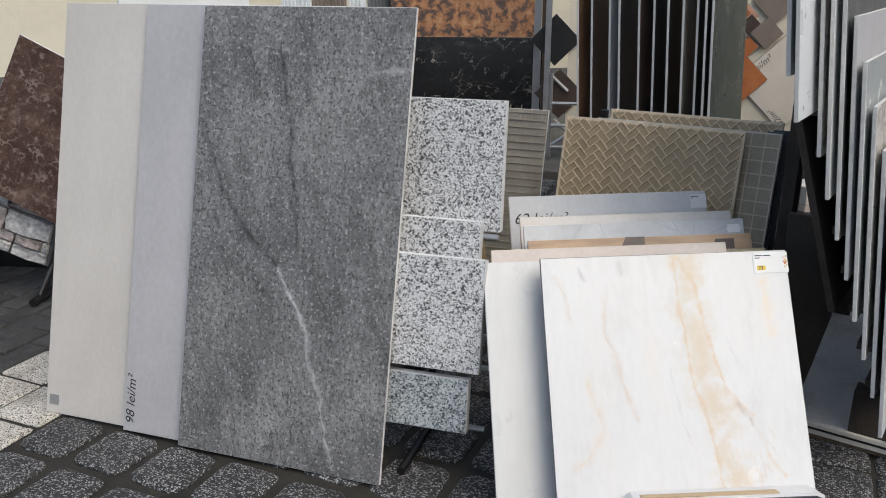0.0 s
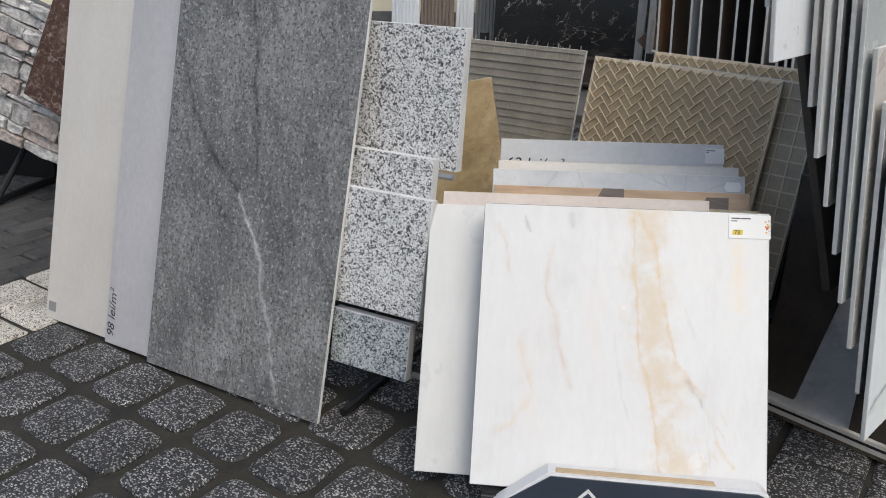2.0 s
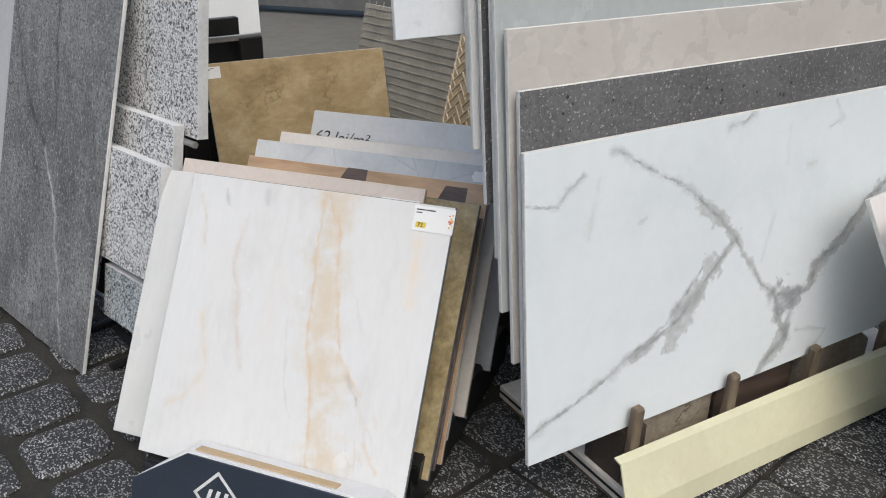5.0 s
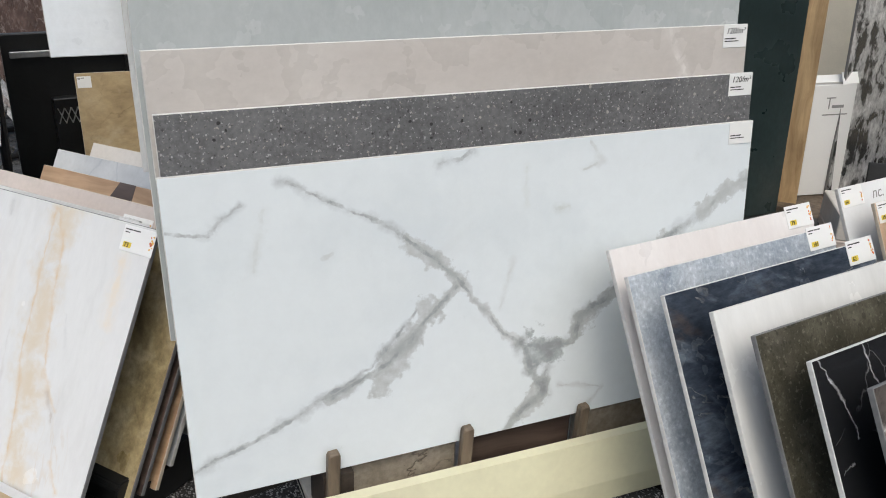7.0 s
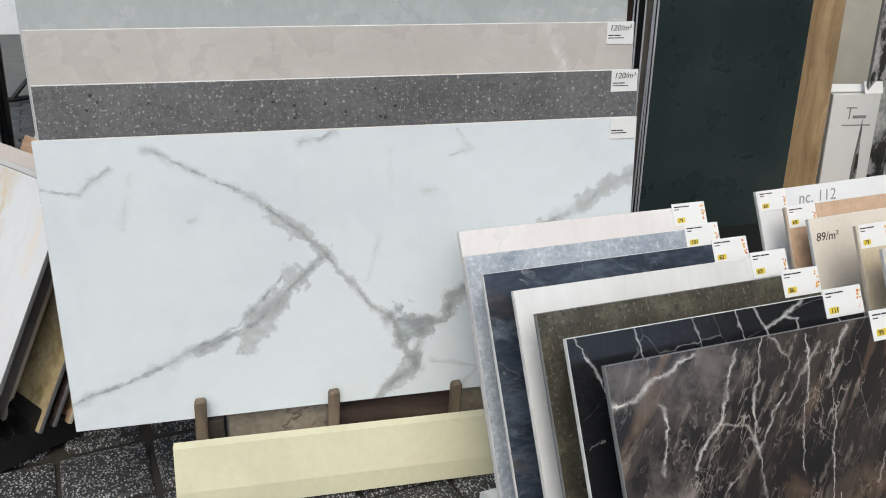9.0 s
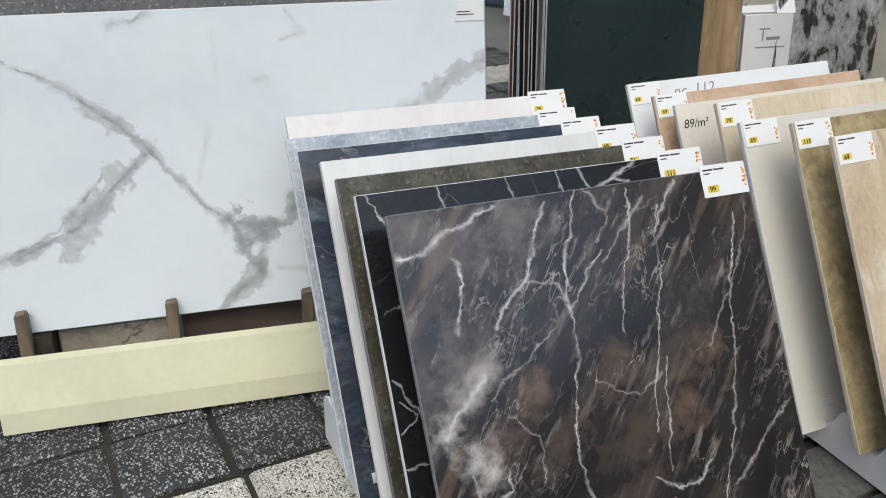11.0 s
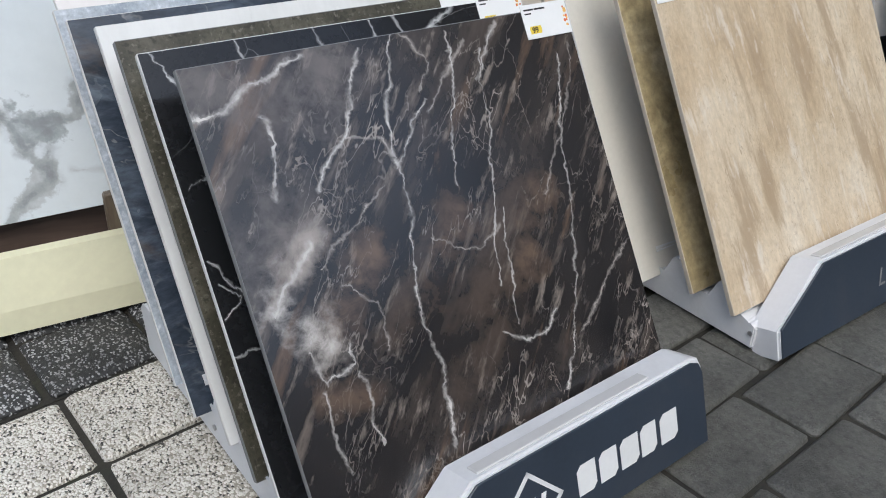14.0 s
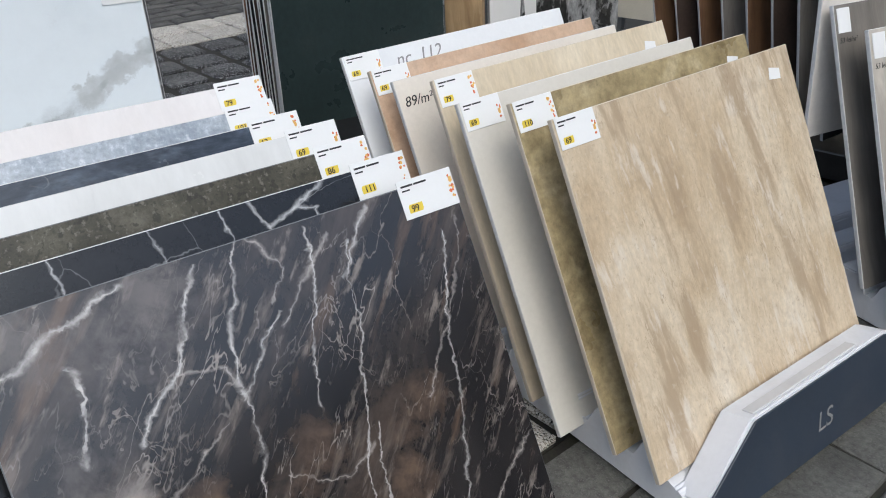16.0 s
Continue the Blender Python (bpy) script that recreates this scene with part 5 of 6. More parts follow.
def herringbone_panel(m, label, apart=True):
    ob = tile("relief_tile", 0.60, 0.60, 0.012, TAN_LINE, BODY_WARM, m, label, "relief tile", "tan relief tiles")
    w, gap = 0.0235, 0.003
    pads = bmesh.new()
    c, s = math.cos(radians(135)), math.sin(radians(135))
    ridges = bmesh.new()
    for i in range(-34, 35):
        for j in range(-18, 19):
            for dx, dy, bw, bh in ((0, 0, 2 * w, w), (2 * w, 0, w, 2 * w)):
                ox, oy = i * w + dx, -i * w + j * 4 * w + dy
                turned = lambda q: [(0.3 + c * x - s * y, 0.3 + s * x + c * y) for x, y in q]
                poly = clip(turned([(ox + gap / 2, oy + gap / 2), (ox + bw - gap / 2, oy + gap / 2), (ox + bw - gap / 2, oy + bh - gap / 2), (ox + gap / 2, oy + bh - gap / 2)]), 0.010, 0.590, 0.010, 0.590)
                if len(poly) > 2:
                    if apart:
                        part("relief_piece", prism(poly, -0.0006, 0.001), TAN, ob)
                    else:
                        prism(poly, -0.0006, 0.001, bm=pads)
                for x0, x1, y0, y1 in ((ox, ox + bw, oy - gap / 2, oy + gap / 2), (ox - gap / 2, ox + gap / 2, oy, oy + bh)):
                    poly = clip(turned([(x0, y0), (x1, y0), (x1, y1), (x0, y1)]), 0.004, 0.596, 0.004, 0.596)
                    if len(poly) > 2:
                        prism(poly, -0.0045, 0.001, bm=ridges)
    if apart:
        pads.free()
    else:
        tagged(part("relief_field", pads, TAN, ob), kind="stuff")
    tagged(part("ridge", ridges, TAN_LINE, ob, "lighter raised ridge network"), kind="stuff")
    return ob


def strip_panel(m, label, w=0.60, h=0.60, cols=14, rows=22):
    ob = tile("relief_tile", w, h, 0.012, TAUPE_RELIEF, BODY, m, label, "relief tile", "taupe relief tiles")
    rnd = random.Random(4)
    bm = bmesh.new()
    for r in range(rows):
        z = (r + 0.5) * h / rows
        box(0.006, w - 0.006, -0.0035 + rnd.uniform(-0.0008, 0.0008), 0.001, z - 0.0016, z + 0.0016, bm=bm)
        for k in range(cols):
            if r >= rows - 2 or (r in (5, 6) and rnd.random() < 0.4):
                x = (k + 0.5) * w / cols
                box(x - 0.001, x + 0.001, -0.0015, 0.001, z, z + h / rows, bm=bm)
    tagged(part("ridge", bm, TAUPE_LINE, ob, "raised lines of the relief"), kind="stuff")
    return ob


def grid_panel(m, label, w=0.60, h=0.60, n=14):
    ob = tile("relief_tile", w, h, 0.012, GRID_FIELD, BODY, m, label, "relief tile", "taupe relief tiles")
    bm = bmesh.new()
    for k in range(n + 1):
        x = 0.004 + k * (w - 0.008) / n
        box(x - 0.002, x + 0.002, -0.003, 0.001, 0.002, h - 0.002, bm=bm)
        z = 0.004 + k * (h - 0.008) / n
        box(0.002, w - 0.002, -0.0032, 0.001, z - 0.002, z + 0.002, bm=bm)
    tagged(part("ridge", bm, GRID_LINE, ob, "raised square grid"), kind="stuff")
    return ob


YK = -29.4
uk, bk = Vector((math.cos(radians(YK)), math.sin(radians(YK)), 0)), Vector((-math.sin(radians(YK)), math.cos(radians(YK)), 0))
KL = 14.0
drop = Vector((0, 0, 0.60 * math.cos(radians(KL)))) + bk * 0.60 * math.sin(radians(KL))


def hung(tl, yaw=YK, lean=KL):
    p = Vector(tl) - drop
    return pose(p.x, p.y, p.z, -lean, 0, yaw)


herringbone_panel(hung((0.482, 2.978, 0.767)), "tan tile with a raised herringbone pattern")
tan_two = herringbone_panel(hung((0.668, 3.176, 0.761)), "tan herringbone relief tile standing behind another", False)
grid_panel(hung(Vector((0.482, 2.978, 0.763)) + uk * 0.10 + bk * 0.04), "taupe tile with a raised square grid")
ribbed = strip_panel(hung((-0.099, 3.406, 0.750), -21.5), "taupe tile with fine raised horizontal lines")
krack = holder("panel_rack", pose(0.46, 3.02, 0, 0, 0, YK), "black steel rack under the relief tiles", "rack")
part("shelf", box(-0.75, 0.80, -0.20, 0.35, 0.14, 0.165, 0.003), BLACK_STEEL, krack)
part("skirt", box(-0.73, 0.78, -0.17, -0.15, 0.0, 0.14), DARK_PLY, krack)
for x in (-0.70, 0.05, 0.76):
    part("post", box(x - 0.012, x + 0.012, 0.30, 0.33, 0.0, 0.74), BLACK_STEEL, krack)
    part("leg", box(x - 0.012, x + 0.012, -0.14, -0.11, 0.0, 0.14), BLACK_STEEL, krack)
for k in range(4):
    p = Vector((0.482, 2.978, 0.752)) + uk * (0.63 + 0.012 * k) + bk * (0.06 + 0.035 * k)
    ob = tile("edge_on_tile", 0.05, 0.60, 0.010, BLACK_TILE, BODY_DARK, hung(p, YK + 6), "dark tile seen from its edge beside the relief tiles", "tile", "dark tiles by the relief rack")


# ---- back of the yard ----
# rack of landscape slabs at the back
for k, (face, z0, y, label) in enumerate(((PORTORO, 0.160, 6.75, "polished black marble slab with pale veins on the back rack"), (RUST, 0.48, 6.84, "orange brown granite-look slab on the back rack"),
                                          (GREY_LIGHT, 0.795, 6.94, "light grey slab at the top of the back rack"))):
    tile("porcelain_slab", 1.20, 0.60, 0.012, face, BODY_DARK, pose(-0.50, y, z0, -8, 0, -3.9), label, "slab", "slabs in the back rack")
brack = holder("back_rack", pose(-0.50, 6.80, 0, 0, 0, -3.9), "dark wooden rack for landscape slabs", "rack")
part("back_board", box(-0.05, 1.25, 0.26, 0.285, 0.0, 1.6), DARK_PLY, brack)
part("ledge", box(0.0, 1.2, -0.05, 0.26, 0.175, 0.20), DARK_PLY, brack)
part("plinth", box(0.0, 1.2, -0.03, 0.0, 0.0, 0.175), DARK_PLY, brack)

# sample board with tiles hung as diamonds
board = holder("sample_board", pose(0.725, 6.05, -0.18, 0, 0, -8.4), "cream board with tile samples hung as diamonds", "display board")
part("panel", box(0.10, 2.3, 0.0, 0.03, 0.25, 1.9), plain("cream_sample_panel", (0.66, 0.60, 0.48), 0.6, var=0.06), board)
for x in (-0.12, 1.0, 2.25):
    part("post", box(x - 0.025, x + 0.025, 0.03, 0.07, 0.18, 1.95), GREY_STEEL, board)


def diamond(x, z, size, face, y=-0.022, turn=45, label="tile sample hung as a diamond"):
    half = size * 0.7071
    ob = tile("sample_tile", size, size, 0.009, face, BODY_DARK, board.matrix_basis @ pose(x, y, z - half, 0, 0, 0) @ pose(0, 0, 0, 0, -turn, 0), label, "tile sample", "samples on the board")
    return ob


diamond(0.01, 0.97, 0.25, BLACK_TILE, label="black tile sample hung as a diamond")
diamond(0.05, 0.60, 0.25, DARK_BROWN_TILE, label="dark brown tile sample hung as a diamond")
diamond(1.22, 0.73, 0.31, TERRACOTTA, -0.03, label="terracotta orange tile sample hung as a diamond")
w = diamond(1.56, 0.72, 0.47, CREAM_TILE, -0.015, label="large cream tile sample with handwritten prices")
handwriting(w, "46 lei/m\u00b2", 0.05, 0.41, 0.06)
handwriting(w, "32/m\u00b2", 0.05, 0.02, 0.055, -90)
diamond(1.14, 1.14, 0.28, SALMON, -0.02, label="salmon pink tile sample hung as a diamond")
diamond(1.40, 1.03, 0.15, TAUPE, -0.032, label="small taupe tile sample hung as a diamond")
diamond(1.44, 1.24, 0.22, TAUPE, -0.026, label="taupe tile sample hung as a diamond")
for i in range(3):
    for j in range(3):
        diamond(1.22 + (i - j) * 0.072, 0.93 + (i + j) * 0.072 - 0.06, 0.095, (DARK_BROWN_TILE, TERRACOTTA, TAUPE)[(i + j) % 3], -0.026, label="small brown mosaic sample tile")
for x, z in ((0.0, 0.72), (0.33, 0.60), (0.02, 0.42), (0.34, 0.36)):
    part("hook_bar", tube((x, -0.03, z), (x + 0.11, -0.03, z - 0.1), 0.012), GREY_STEEL, board)
part("side_post", box(-0.06, -0.02, -0.05, -0.01, 0.18, 1.4), GREY_STEEL, board)
cart = holder("metal_trolley", pose(0.69, 5.78, -0.16, 0, 0, -8.4), "grey steel trolley frame with crossed bars", "trolley")
for x in (0.0, 0.34):
    part("upright", tube((x, 0, 0.16), (x, 0, 0.75), 0.014), GREY_STEEL, cart)
for z in (0.25, 0.40, 0.55):
    part("rail", tube((0, 0, z), (0.34, 0, z), 0.012), GREY_STEEL, cart)
part("brace", tube((0, 0, 0.25), (0.34, 0, 0.5), 0.012), GREY_STEEL, cart)

# cartons on the ground behind the slab rack
for i, (z, mat) in enumerate(((-0.06, GREY_LIGHT), (0.036, PINKISH), (0.132, BEIGE_LIGHT))):
    thing("boxed_tile", box(-0.15, 0.15, -0.08, 0.2, z, z + 0.095, 0.004), mat, pose(1.925, 4.255, 0, 0, 0, 21.6), "pale carton of tiles stacked on the ground", "carton", "stacked tile cartons")

# brown tile, stone veneer and their rack near the cream wall
tile("marble_tile", 0.60, 0.60, 0.010, BROWN_MARBLE, BODY, pose(-1.748, 3.088, 0.50, -3, 28, -2.4), "reddish brown marble-look tile leaning askew", "tile")


def veneer_panel(m, label, w=1.0, h=0.62, seed=3):
    ob = thing("stone_veneer_panel", box(0, w, 0, 0.02, 0, h, 0.003), MORTAR, m, label, "stone panel")
    r = random.Random(seed)
    z = 0.006
    while z < h - 0.03:
        rh = r.uniform(0.03, 0.11)
        x = 0.004 - r.uniform(0.0, 0.06)
        while x < w - 0.03:
            rw = r.uniform(0.07, 0.26)
            x0, x1, z0, z1 = max(x, 0.004), min(x + rw, w - 0.004), z, min(z + rh, h)
            j = lambda k=0.008: r.uniform(0.0, k)
            shape = [(x0 + j(), z0 + j()), ((x0 + x1) / 2, z0 + j(0.006)), (x1 - j(), z0 + j()), (x1 - j(), (z0 + z1) / 2), (x1 - j(), z1 - j()), ((x0 + x1) / 2 + j(), z1 - j(0.006)), (x0 + j(), z1 - j()), (x0 + j(), (z0 + z1) / 2)]
            deep = r.uniform(0.012, 0.038)
            bm = prism(shape, -deep, 0.002, 0.006)
            for v in bm.verts:
                if v.co.y < -0.002:
                    v.co.y += r.uniform(-0.006, 0.006)
            part("stone", bm, STONE_PINK if r.random() < 0.25 else STONE_VENEER, ob)
            x += rw
        z += rh
    return ob


veneer_panel(pose(-2.372, 3.186, 0.434, -3, 20, -2.4), "grey stone veneer panel hung askew on a rack", 0.90, 0.62)
tile("porcelain_slab", 0.55, 1.30, 0.012, WHITE_GLOSS, BODY, pose(-1.058, 3.115, 0.0, -4, 0, 48.5), "plain glossy white slab standing behind the dark rack", "slab")
vrack = holder("veneer_rack", pose(-1.93, 3.40, 0, 0, 0, -2.4), "black steel rack holding tilted tiles and stone panels", "rack")
part("back_plate", box(-0.7, 0.45, 0.10, 0.13, 0.0, 0.50), BLACK_STEEL, vrack)
for x in (-0.6, -0.05, 0.4):
    part("post", box(x - 0.015, x + 0.015, 0.05, 0.09, 0.0, 0.80), BLACK_STEEL, vrack)
    part("foot", tube((x, -0.35, 0.02), (x, 0.3, 0.02), 0.016), BLACK_STEEL, vrack)
    part("strut", tube((x, -0.3, 0.02), (x + 0.04, -0.12, 0.22), 0.013), BLACK_STEEL, vrack)
part("hanging_bar", tube((-0.7, -0.17, 0.74), (0.45, -0.17, 0.74), 0.012), BLACK_STEEL, vrack)
for x in (-0.6, 0.4):
    part("arm", tube((x, 0.06, 0.74), (x, -0.17, 0.74), 0.012), BLACK_STEEL, vrack)

# tall narrow profile panels at the back
for x, w, face, label in ((-1.435, 0.25, PALE_SLAB, "tall silver grey panel at the back"), (-1.185, 0.294, TAUPE, "tall brown ribbed panel at the back"), (-0.885, 0.156, WHITE_GLOSS, "narrow white panel at the back"), (-0.722, 0.21, BODY_DARK, "dark grey ribbed panel at the back")):
    ob = thing("profile_panel", box(0, w, 0, 0.02, 0, 1.42, 0.002), face, pose(x, 7.12, 0.0, -3, 0, -8.4), label, "panel", "profile panels")
    for k in range(int(w / 0.032)):
        part("rib", box(0.008 + k * 0.032, 0.028 + k * 0.032, -0.012, 0.001, 0.002, 1.418, 0.003), face, ob)

wall = thing("wall_back", box(-9, 2.6, 0, 0.25, 0, 3.4), WALL_PAINT, pose(-0.2, 8.15, 0, 0, 0, 9.6), "cream rendered building wall", "wall", kind="structure")
thing("trim_plinth", box(-9, 2.6, -0.03, 0.0, 0, 0.35, 0.004), MORTAR, pose(-0.2, 8.15, 0, 0, 0, 9.6), "grey plinth along the cream wall", "plinth", kind="structure")
# added wall, out of view: its height sets how much sky polished tiles reflect
thing("unseen_wall_side", box(0, 0.25, -14, 6, 0, 3.0), WALL_GREY, pose(9.5, 3.5, 0, 0, 0, 12), "unseen grey brown wall added beside the yard to darken low reflections", "wall", kind="structure")

# added block, never in view: darkens the right side of the brown marble tile's reflection
thing("unseen_building", box(0, 3, 0, 12, 0, 8.0), WALL_GREY, pose(6.2, 4.5, 0, 0, 0, 4), "unseen tall grey brown block added to darken the dark tile's reflection", "building", kind="structure")
# added wall behind the camera, out of view, to darken low reflections
thing("unseen_wall_front", box(-9, 9, -0.25, 0, 0, 3.0), WALL_GREY, pose(1.0, -7.5, 0, 0, 0, 12), "unseen grey brown wall added behind the camera to darken low reflections", "wall", kind="structure")

# ---- right end: tall slabs, post, box ----
YP = 59.6
tall_r = Vector((1.560, 4.39))
up = Vector((math.cos(radians(YP)), math.sin(radians(YP))))
rnd = random.Random(11)
rack_slabs = ((GREEN, 1.315, "tall dark green slab standing upright"), (BLACK_TILE, 1.293, "tall slab seen from its edge behind the green one"), (BLACK_TILE, 1.262, "tall black slab seen from its edge"),
              (GREIGE_TILE, 1.216, "tall greige slab seen from its edge"), (BLACK_TILE, 1.165, "tall black slab seen from its edge"), (BLACK_TILE, 1.112, "tall black slab seen from its edge"), (DARK_BROWN_TILE, 1.060, "tall dark brown slab seen from its edge"),
              (BLACK_TILE, 0.985, "tall black slab seen from its edge"), (PALE_GREY, 0.942, "tall pale grey slab seen from its edge"), (DARK_BROWN_TILE, 0.868, "tall dark brown slab seen from its edge"), (CARAMEL_TILE, 0.812, "tall caramel wood-look slab seen from its edge"))
for k, (face, x, label) in enumerate(rack_slabs):
    q = (1.315 - x) / 0.503
    p = Vector((1.256 - 0.53 * q, 3.872 + 0.50 * q))
    tile("tall_slab", 0.60, 1.32, 0.011, face, BODY, pose(p.x, p.y, 0.05, -3.0, rnd.uniform(-0.8, 0.8) if k else 0, YP + (rnd.uniform(-1.5, 1.5) if k else 0)), label, "slab", "tall upright slabs")
trk = holder("tall_slab_rack", pose(tall_r.x, tall_r.y, 0, 0, 0, YP), "low black steel tray under the tall slabs", "rack")
part("tray", prism([(-0.68, -0.06), (0.06, -0.06), (0.24, 0.78), (-0.50, 0.78)], 0.0, 0.05, 0.003), BLACK_STEEL, trk, "", pose(0, 0, 0.05, 90, 0, 0) @ pose(0, 0, 0, 0, 0, 0))
thing("wooden_post", box(-0.07, 0.07, -0.03, 0.03, 0.0, 1.16, 0.005, 2), POST_WOOD, pose(1.505, 4.68, 0, 0, -2.5, 15.6), "square weathered wooden post with knots", "post")
bx = holder("white_box", pose(1.560, 4.775, 0.06, 0, -3.0, 42), "narrow white cardboard box with printed lines", "box")
bm = box(0, 0.185, 0, 0.03, 0, 0.475, 0.002)
for f in [f for f in bm.faces if f.normal.z > 0.9]:
    bm.faces.remove(f)
part("carton", bm, CARD, bx)
part("flap", box(-0.03, 0.19, -0.005, 0.0, 0, 0.05, 0.001), CARD, bx, "", pose(0, 0.03, 0.475, -65, 0, 0))
part("flap", box(0.0, 0.07, -0.002, 0.0, 0, 0.05), CARD, bx, "", pose(0.12, 0.0, 0.475, -30, 0, 0))
bm = bmesh.new()
for x0, x1, z0, z1 in ((0.072, 0.077, 0.375, 0.42), (0.060, 0.10, 0.418, 0.423), (0.088, 0.14, 0.378, 0.390), (0.05, 0.16, 0.348, 0.353)):
    box(x0, x1, -0.001, 0.0005, z0, z1, bm=bm)
part("printed_bars", bm, GREY_INK, bx, "grey printed bars")
thing("box_shelf", box(-0.3, 0.9, -0.25, 0.3, 0.0, 0.058, 0.003), STAKE_WOOD, pose(1.62, 4.64, 0, 0, 0, 25.6), "low plank of pale worn wood", "plank")
tile("tall_slab", 0.60, 1.30, 0.012, MARBLE_BW, BODY_DARK, pose(1.66, 4.84, 0.06, -3, 0, 69.6), "black and white marble-look slab standing upright", "slab", "tall upright slabs")
sign = holder("small_sign", pose(1.854, 4.296, 0.228, -12, 0, 20), "small black sign with a blue mark and white bars", "sign")
part("plate", box(0, 0.34, 0, 0.012, 0, 0.15, 0.003), BLACK_TILE, sign)
part("blue_mark", prism([(0.03, 0.03), (0.075, 0.11), (0.10, 0.11), (0.13, 0.03), (0.105, 0.03), (0.09, 0.08), (0.055, 0.03)], -0.0015, 0.0005), BLUE_SIGN, sign, "blue angular mark")
bm = box(0.15, 0.31, -0.001, 0.0005, 0.075, 0.115)
box(0.17, 0.29, -0.001, 0.0005, 0.035, 0.05, bm=bm)
part("white_bars", bm, LOGO_WHITE, sign, "white printed bars")

# row of tall tiles standing edge-on behind the third stand
row_faces = (CARAMEL_TILE, DARK_BROWN_TILE, CARAMEL_TILE, GREIGE_TILE, CARAMEL_TILE, DARK_BROWN_TILE, GREIGE_TILE, BLACK_TILE, ASH_TILE, BLACK_TILE)
for k, face in enumerate(row_faces):
    q = Vector((2.255, 4.64)) + Vector((0.073, -0.016)) * k
    tile("tall_tile", 0.50, 1.20, 0.011, face, BODY, pose(q.x, q.y, 0.09, -1.0, -12.0, 39.4 + k * 1.5), "tall wood-look tile standing on edge in a row", "tile", "tall tiles in the long row")
rowr = holder("tall_tile_row_rack", pose(2.205, 4.61, 0, 0, 0, -11.6), "black steel rack under the row of tall tiles", "rack")
part("tray", box(-0.05, 1.5, -0.03, 0.5, 0.0, 0.085, 0.004), BLACK_STEEL, rowr)

# fourth stand at the far right
MF = pose(2.998, 3.605, 0.0, 0, 0, 55.4)
tile_stand(MF, [0.0, 0.09, 0.20, 0.31], 0.5, "white metal tile stand holding grey tiles", marks=False)
F_TILES = fill_stand(MF, [
    (0.0, 0.0, 0.0, 0.0, ASH_TILE, BODY, "", "pale grey wood-look tile with a price sticker"),
    (0.09, 0.0, 0.03, 0.0, GREIGE_TILE, BODY, "", "greige wood-look tile with a price sticker"),
    (0.31, 0.0, 0.30, -16.0, BEIGE_LIGHT, BODY, "", "tall pale beige tile at the back of the stand"),
], 22.0, 0.06, "tiles in the fourth stand", None)
for ob in F_TILES[:2]:
    part("price_label", box(0.008, 0.045, -0.0014, 0.0002, 0.54, 0.59), CARD, ob, "pale printed price sticker")
    handwriting(ob, "53 lei/m\u00b2", 0.008, 0.52, 0.015)

# ---- paving pieces ----
dark = pavement("pavement_dark", S0 - 2.6, S0, R0 - 2.4, R0 + 2.6, "dark washed-aggregate pavers with wide dirty joints")
light_r = pavement("pavement_light", S0 + 0.002, S0 + 0.4, R0 - 2.4, R0 + 2.6, "light washed-aggregate pavers with mossy joints")
light_l = pavement("pavement_light", S0 - 3.0, S0 - 2.602, R0 - 2.4, R0 + 2.6, "light washed-aggregate pavers with dark joints")
concrete = pavement("pavement_grey", S0 + 0.402, S0 + 2.4, R0 - 2.4, R0 + 2.6, "grey concrete block paving in running bond")
bricks = pavement("pavement_brick", S0 - 4.4, S0 - 3.002, R0 - 2.4, R0 + 2.6, "dark grey concrete brick paving in running bond")


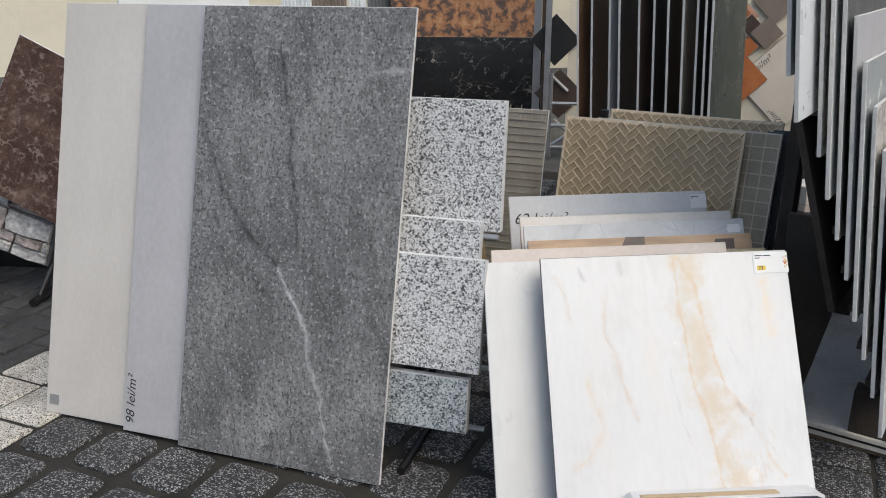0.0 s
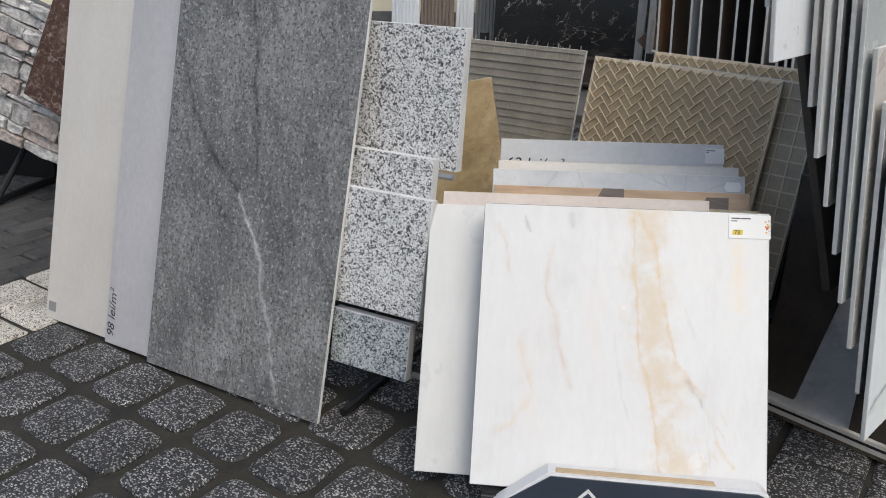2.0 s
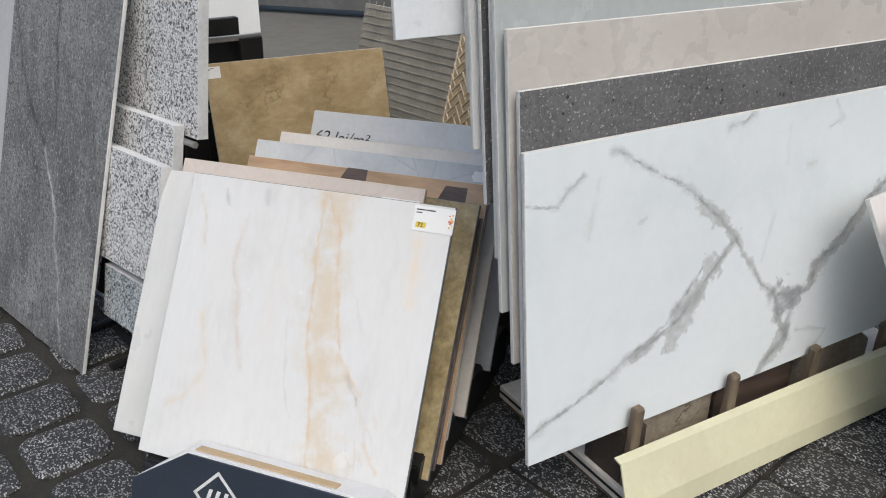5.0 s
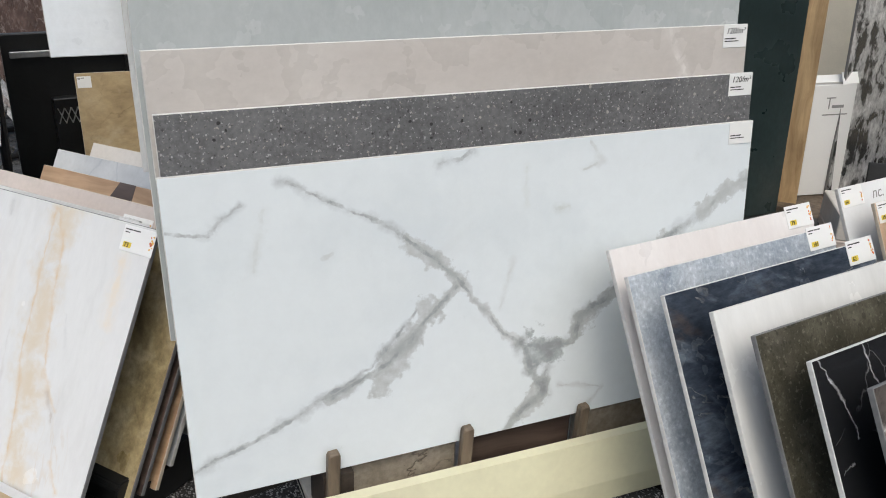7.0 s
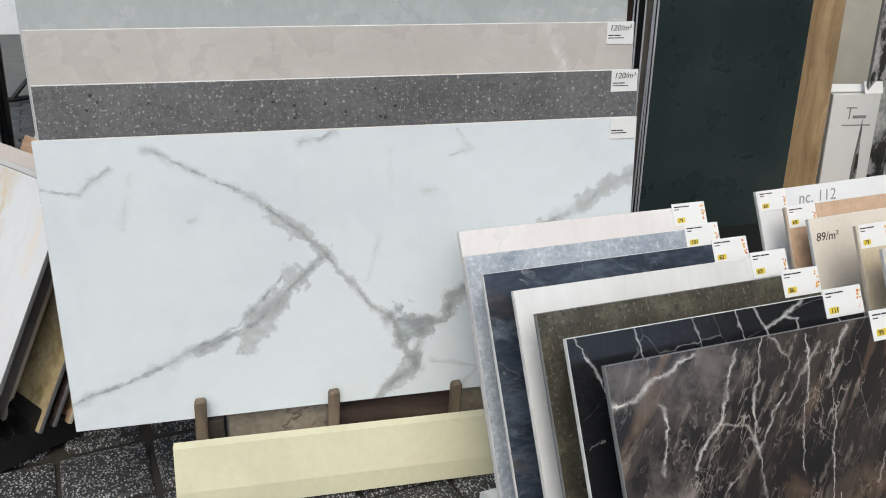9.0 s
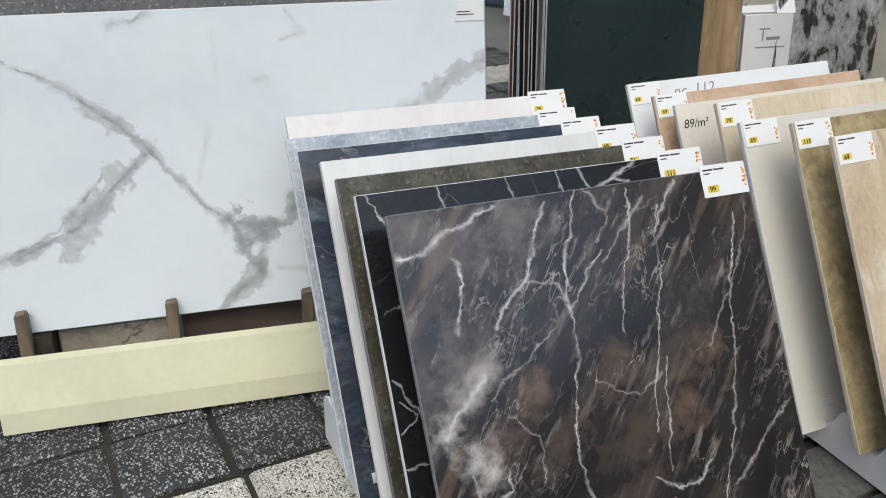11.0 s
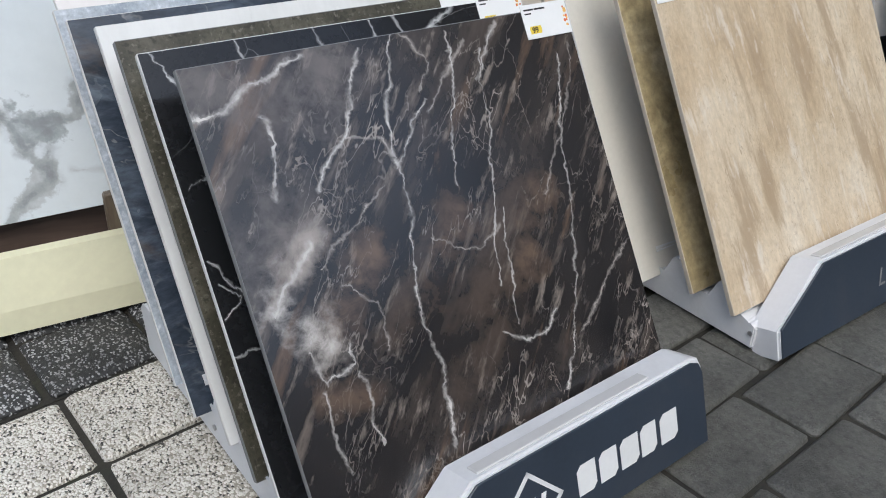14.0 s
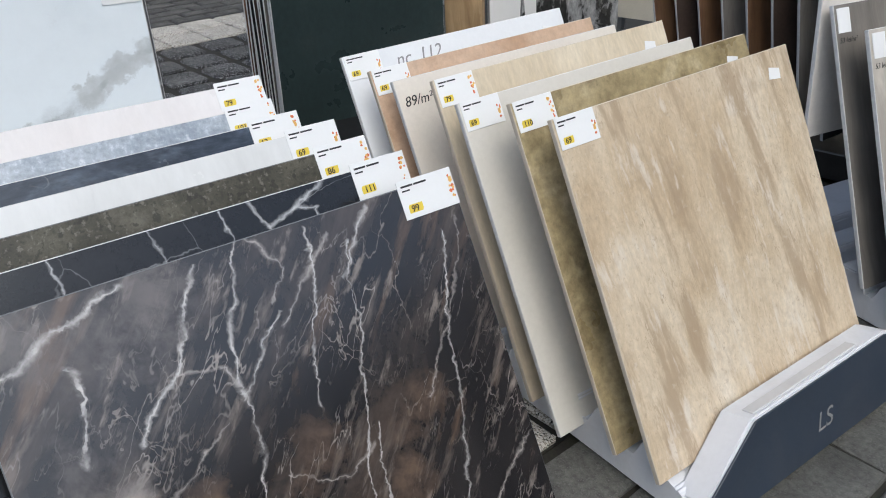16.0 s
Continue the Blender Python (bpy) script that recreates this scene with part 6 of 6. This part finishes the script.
def lay(bed, meshes, name, cells, seed):
    """Lay pieces, given by the centre along and across the courses."""
    r = random.Random(seed)
    s_bed, r_bed = bed["s"], bed["r"]
    for s, q in cells:
        ob = new(name, r.choice(meshes))
        ob.parent = bed
        ob.matrix_basis = pose(s - s_bed + r.uniform(-0.002, 0.002), q - r_bed + r.uniform(-0.002, 0.002), r.uniform(-0.004, 0.001), r.uniform(-0.5, 0.5), r.uniform(-0.5, 0.5), r.uniform(-0.8, 0.8))


for bed, s in ((dark, S0 - 2.6), (light_r, S0 + 0.002), (light_l, S0 - 3.0), (concrete, S0 + 0.402), (bricks, S0 - 4.4)):
    bed["s"], bed["r"] = s, R0 - 2.4
DM = [paver_mesh("paver", 0.2, 0.2, DARK_PAVER, k, 0.014, 0.030) for k in range(5)]
DN = [paver_mesh("paver", 0.2, 0.2, DARK_PAVER, 80 + k, 0.006, 0.009) for k in range(4)]
LM = [paver_mesh("paver", 0.2, 0.2, LIGHT_PAVER, 20 + k, 0.006, 0.008) for k in range(4)]
CM = [paver_mesh("paver", 0.14, 0.236, CONCRETE_PAVER, 40 + k, 0.0045, 0.007) for k in range(4)]
KM = [paver_mesh("paver", 0.10, 0.20, BRICK_PAVER, 60 + k, 0.004, 0.005) for k in range(4)]
lay(dark, DM, "paver", [(S0 - 0.1 - 0.2 * i, R0 - 0.016 + 0.1 + 0.2 * j) for i in range(3, 13) for j in range(-11, 12)], 1)
lay(dark, DN, "paver", [(S0 - 0.1 - 0.2 * i, R0 - 0.016 + 0.1 + 0.2 * j) for i in range(3) for j in range(-11, 12)], 6)
lay(light_r, LM, "paver", [(S0 + 0.1 + 0.2 * i, R0 + 0.1 + 0.2 * j) for i in range(2) for j in range(-12, 12)], 2)
lay(light_l, LM, "paver", [(S0 - 2.7 - 0.2 * i, R0 + 0.19 + 0.2 * j) for i in range(2) for j in range(-12, 12)], 3)
lay(concrete, CM, "paver", [(S0 + 0.494 + 0.14 * i, R0 + 0.045 + 0.236 * j + 0.089 * (i % 2)) for i in range(14) for j in range(-9, 11)], 4)
lay(bricks, KM, "paver", [(S0 - 3.05 - 0.10 * i, R0 + 0.2 * j + 0.1 * (i % 2)) for i in range(13) for j in range(-9, 13)], 5)
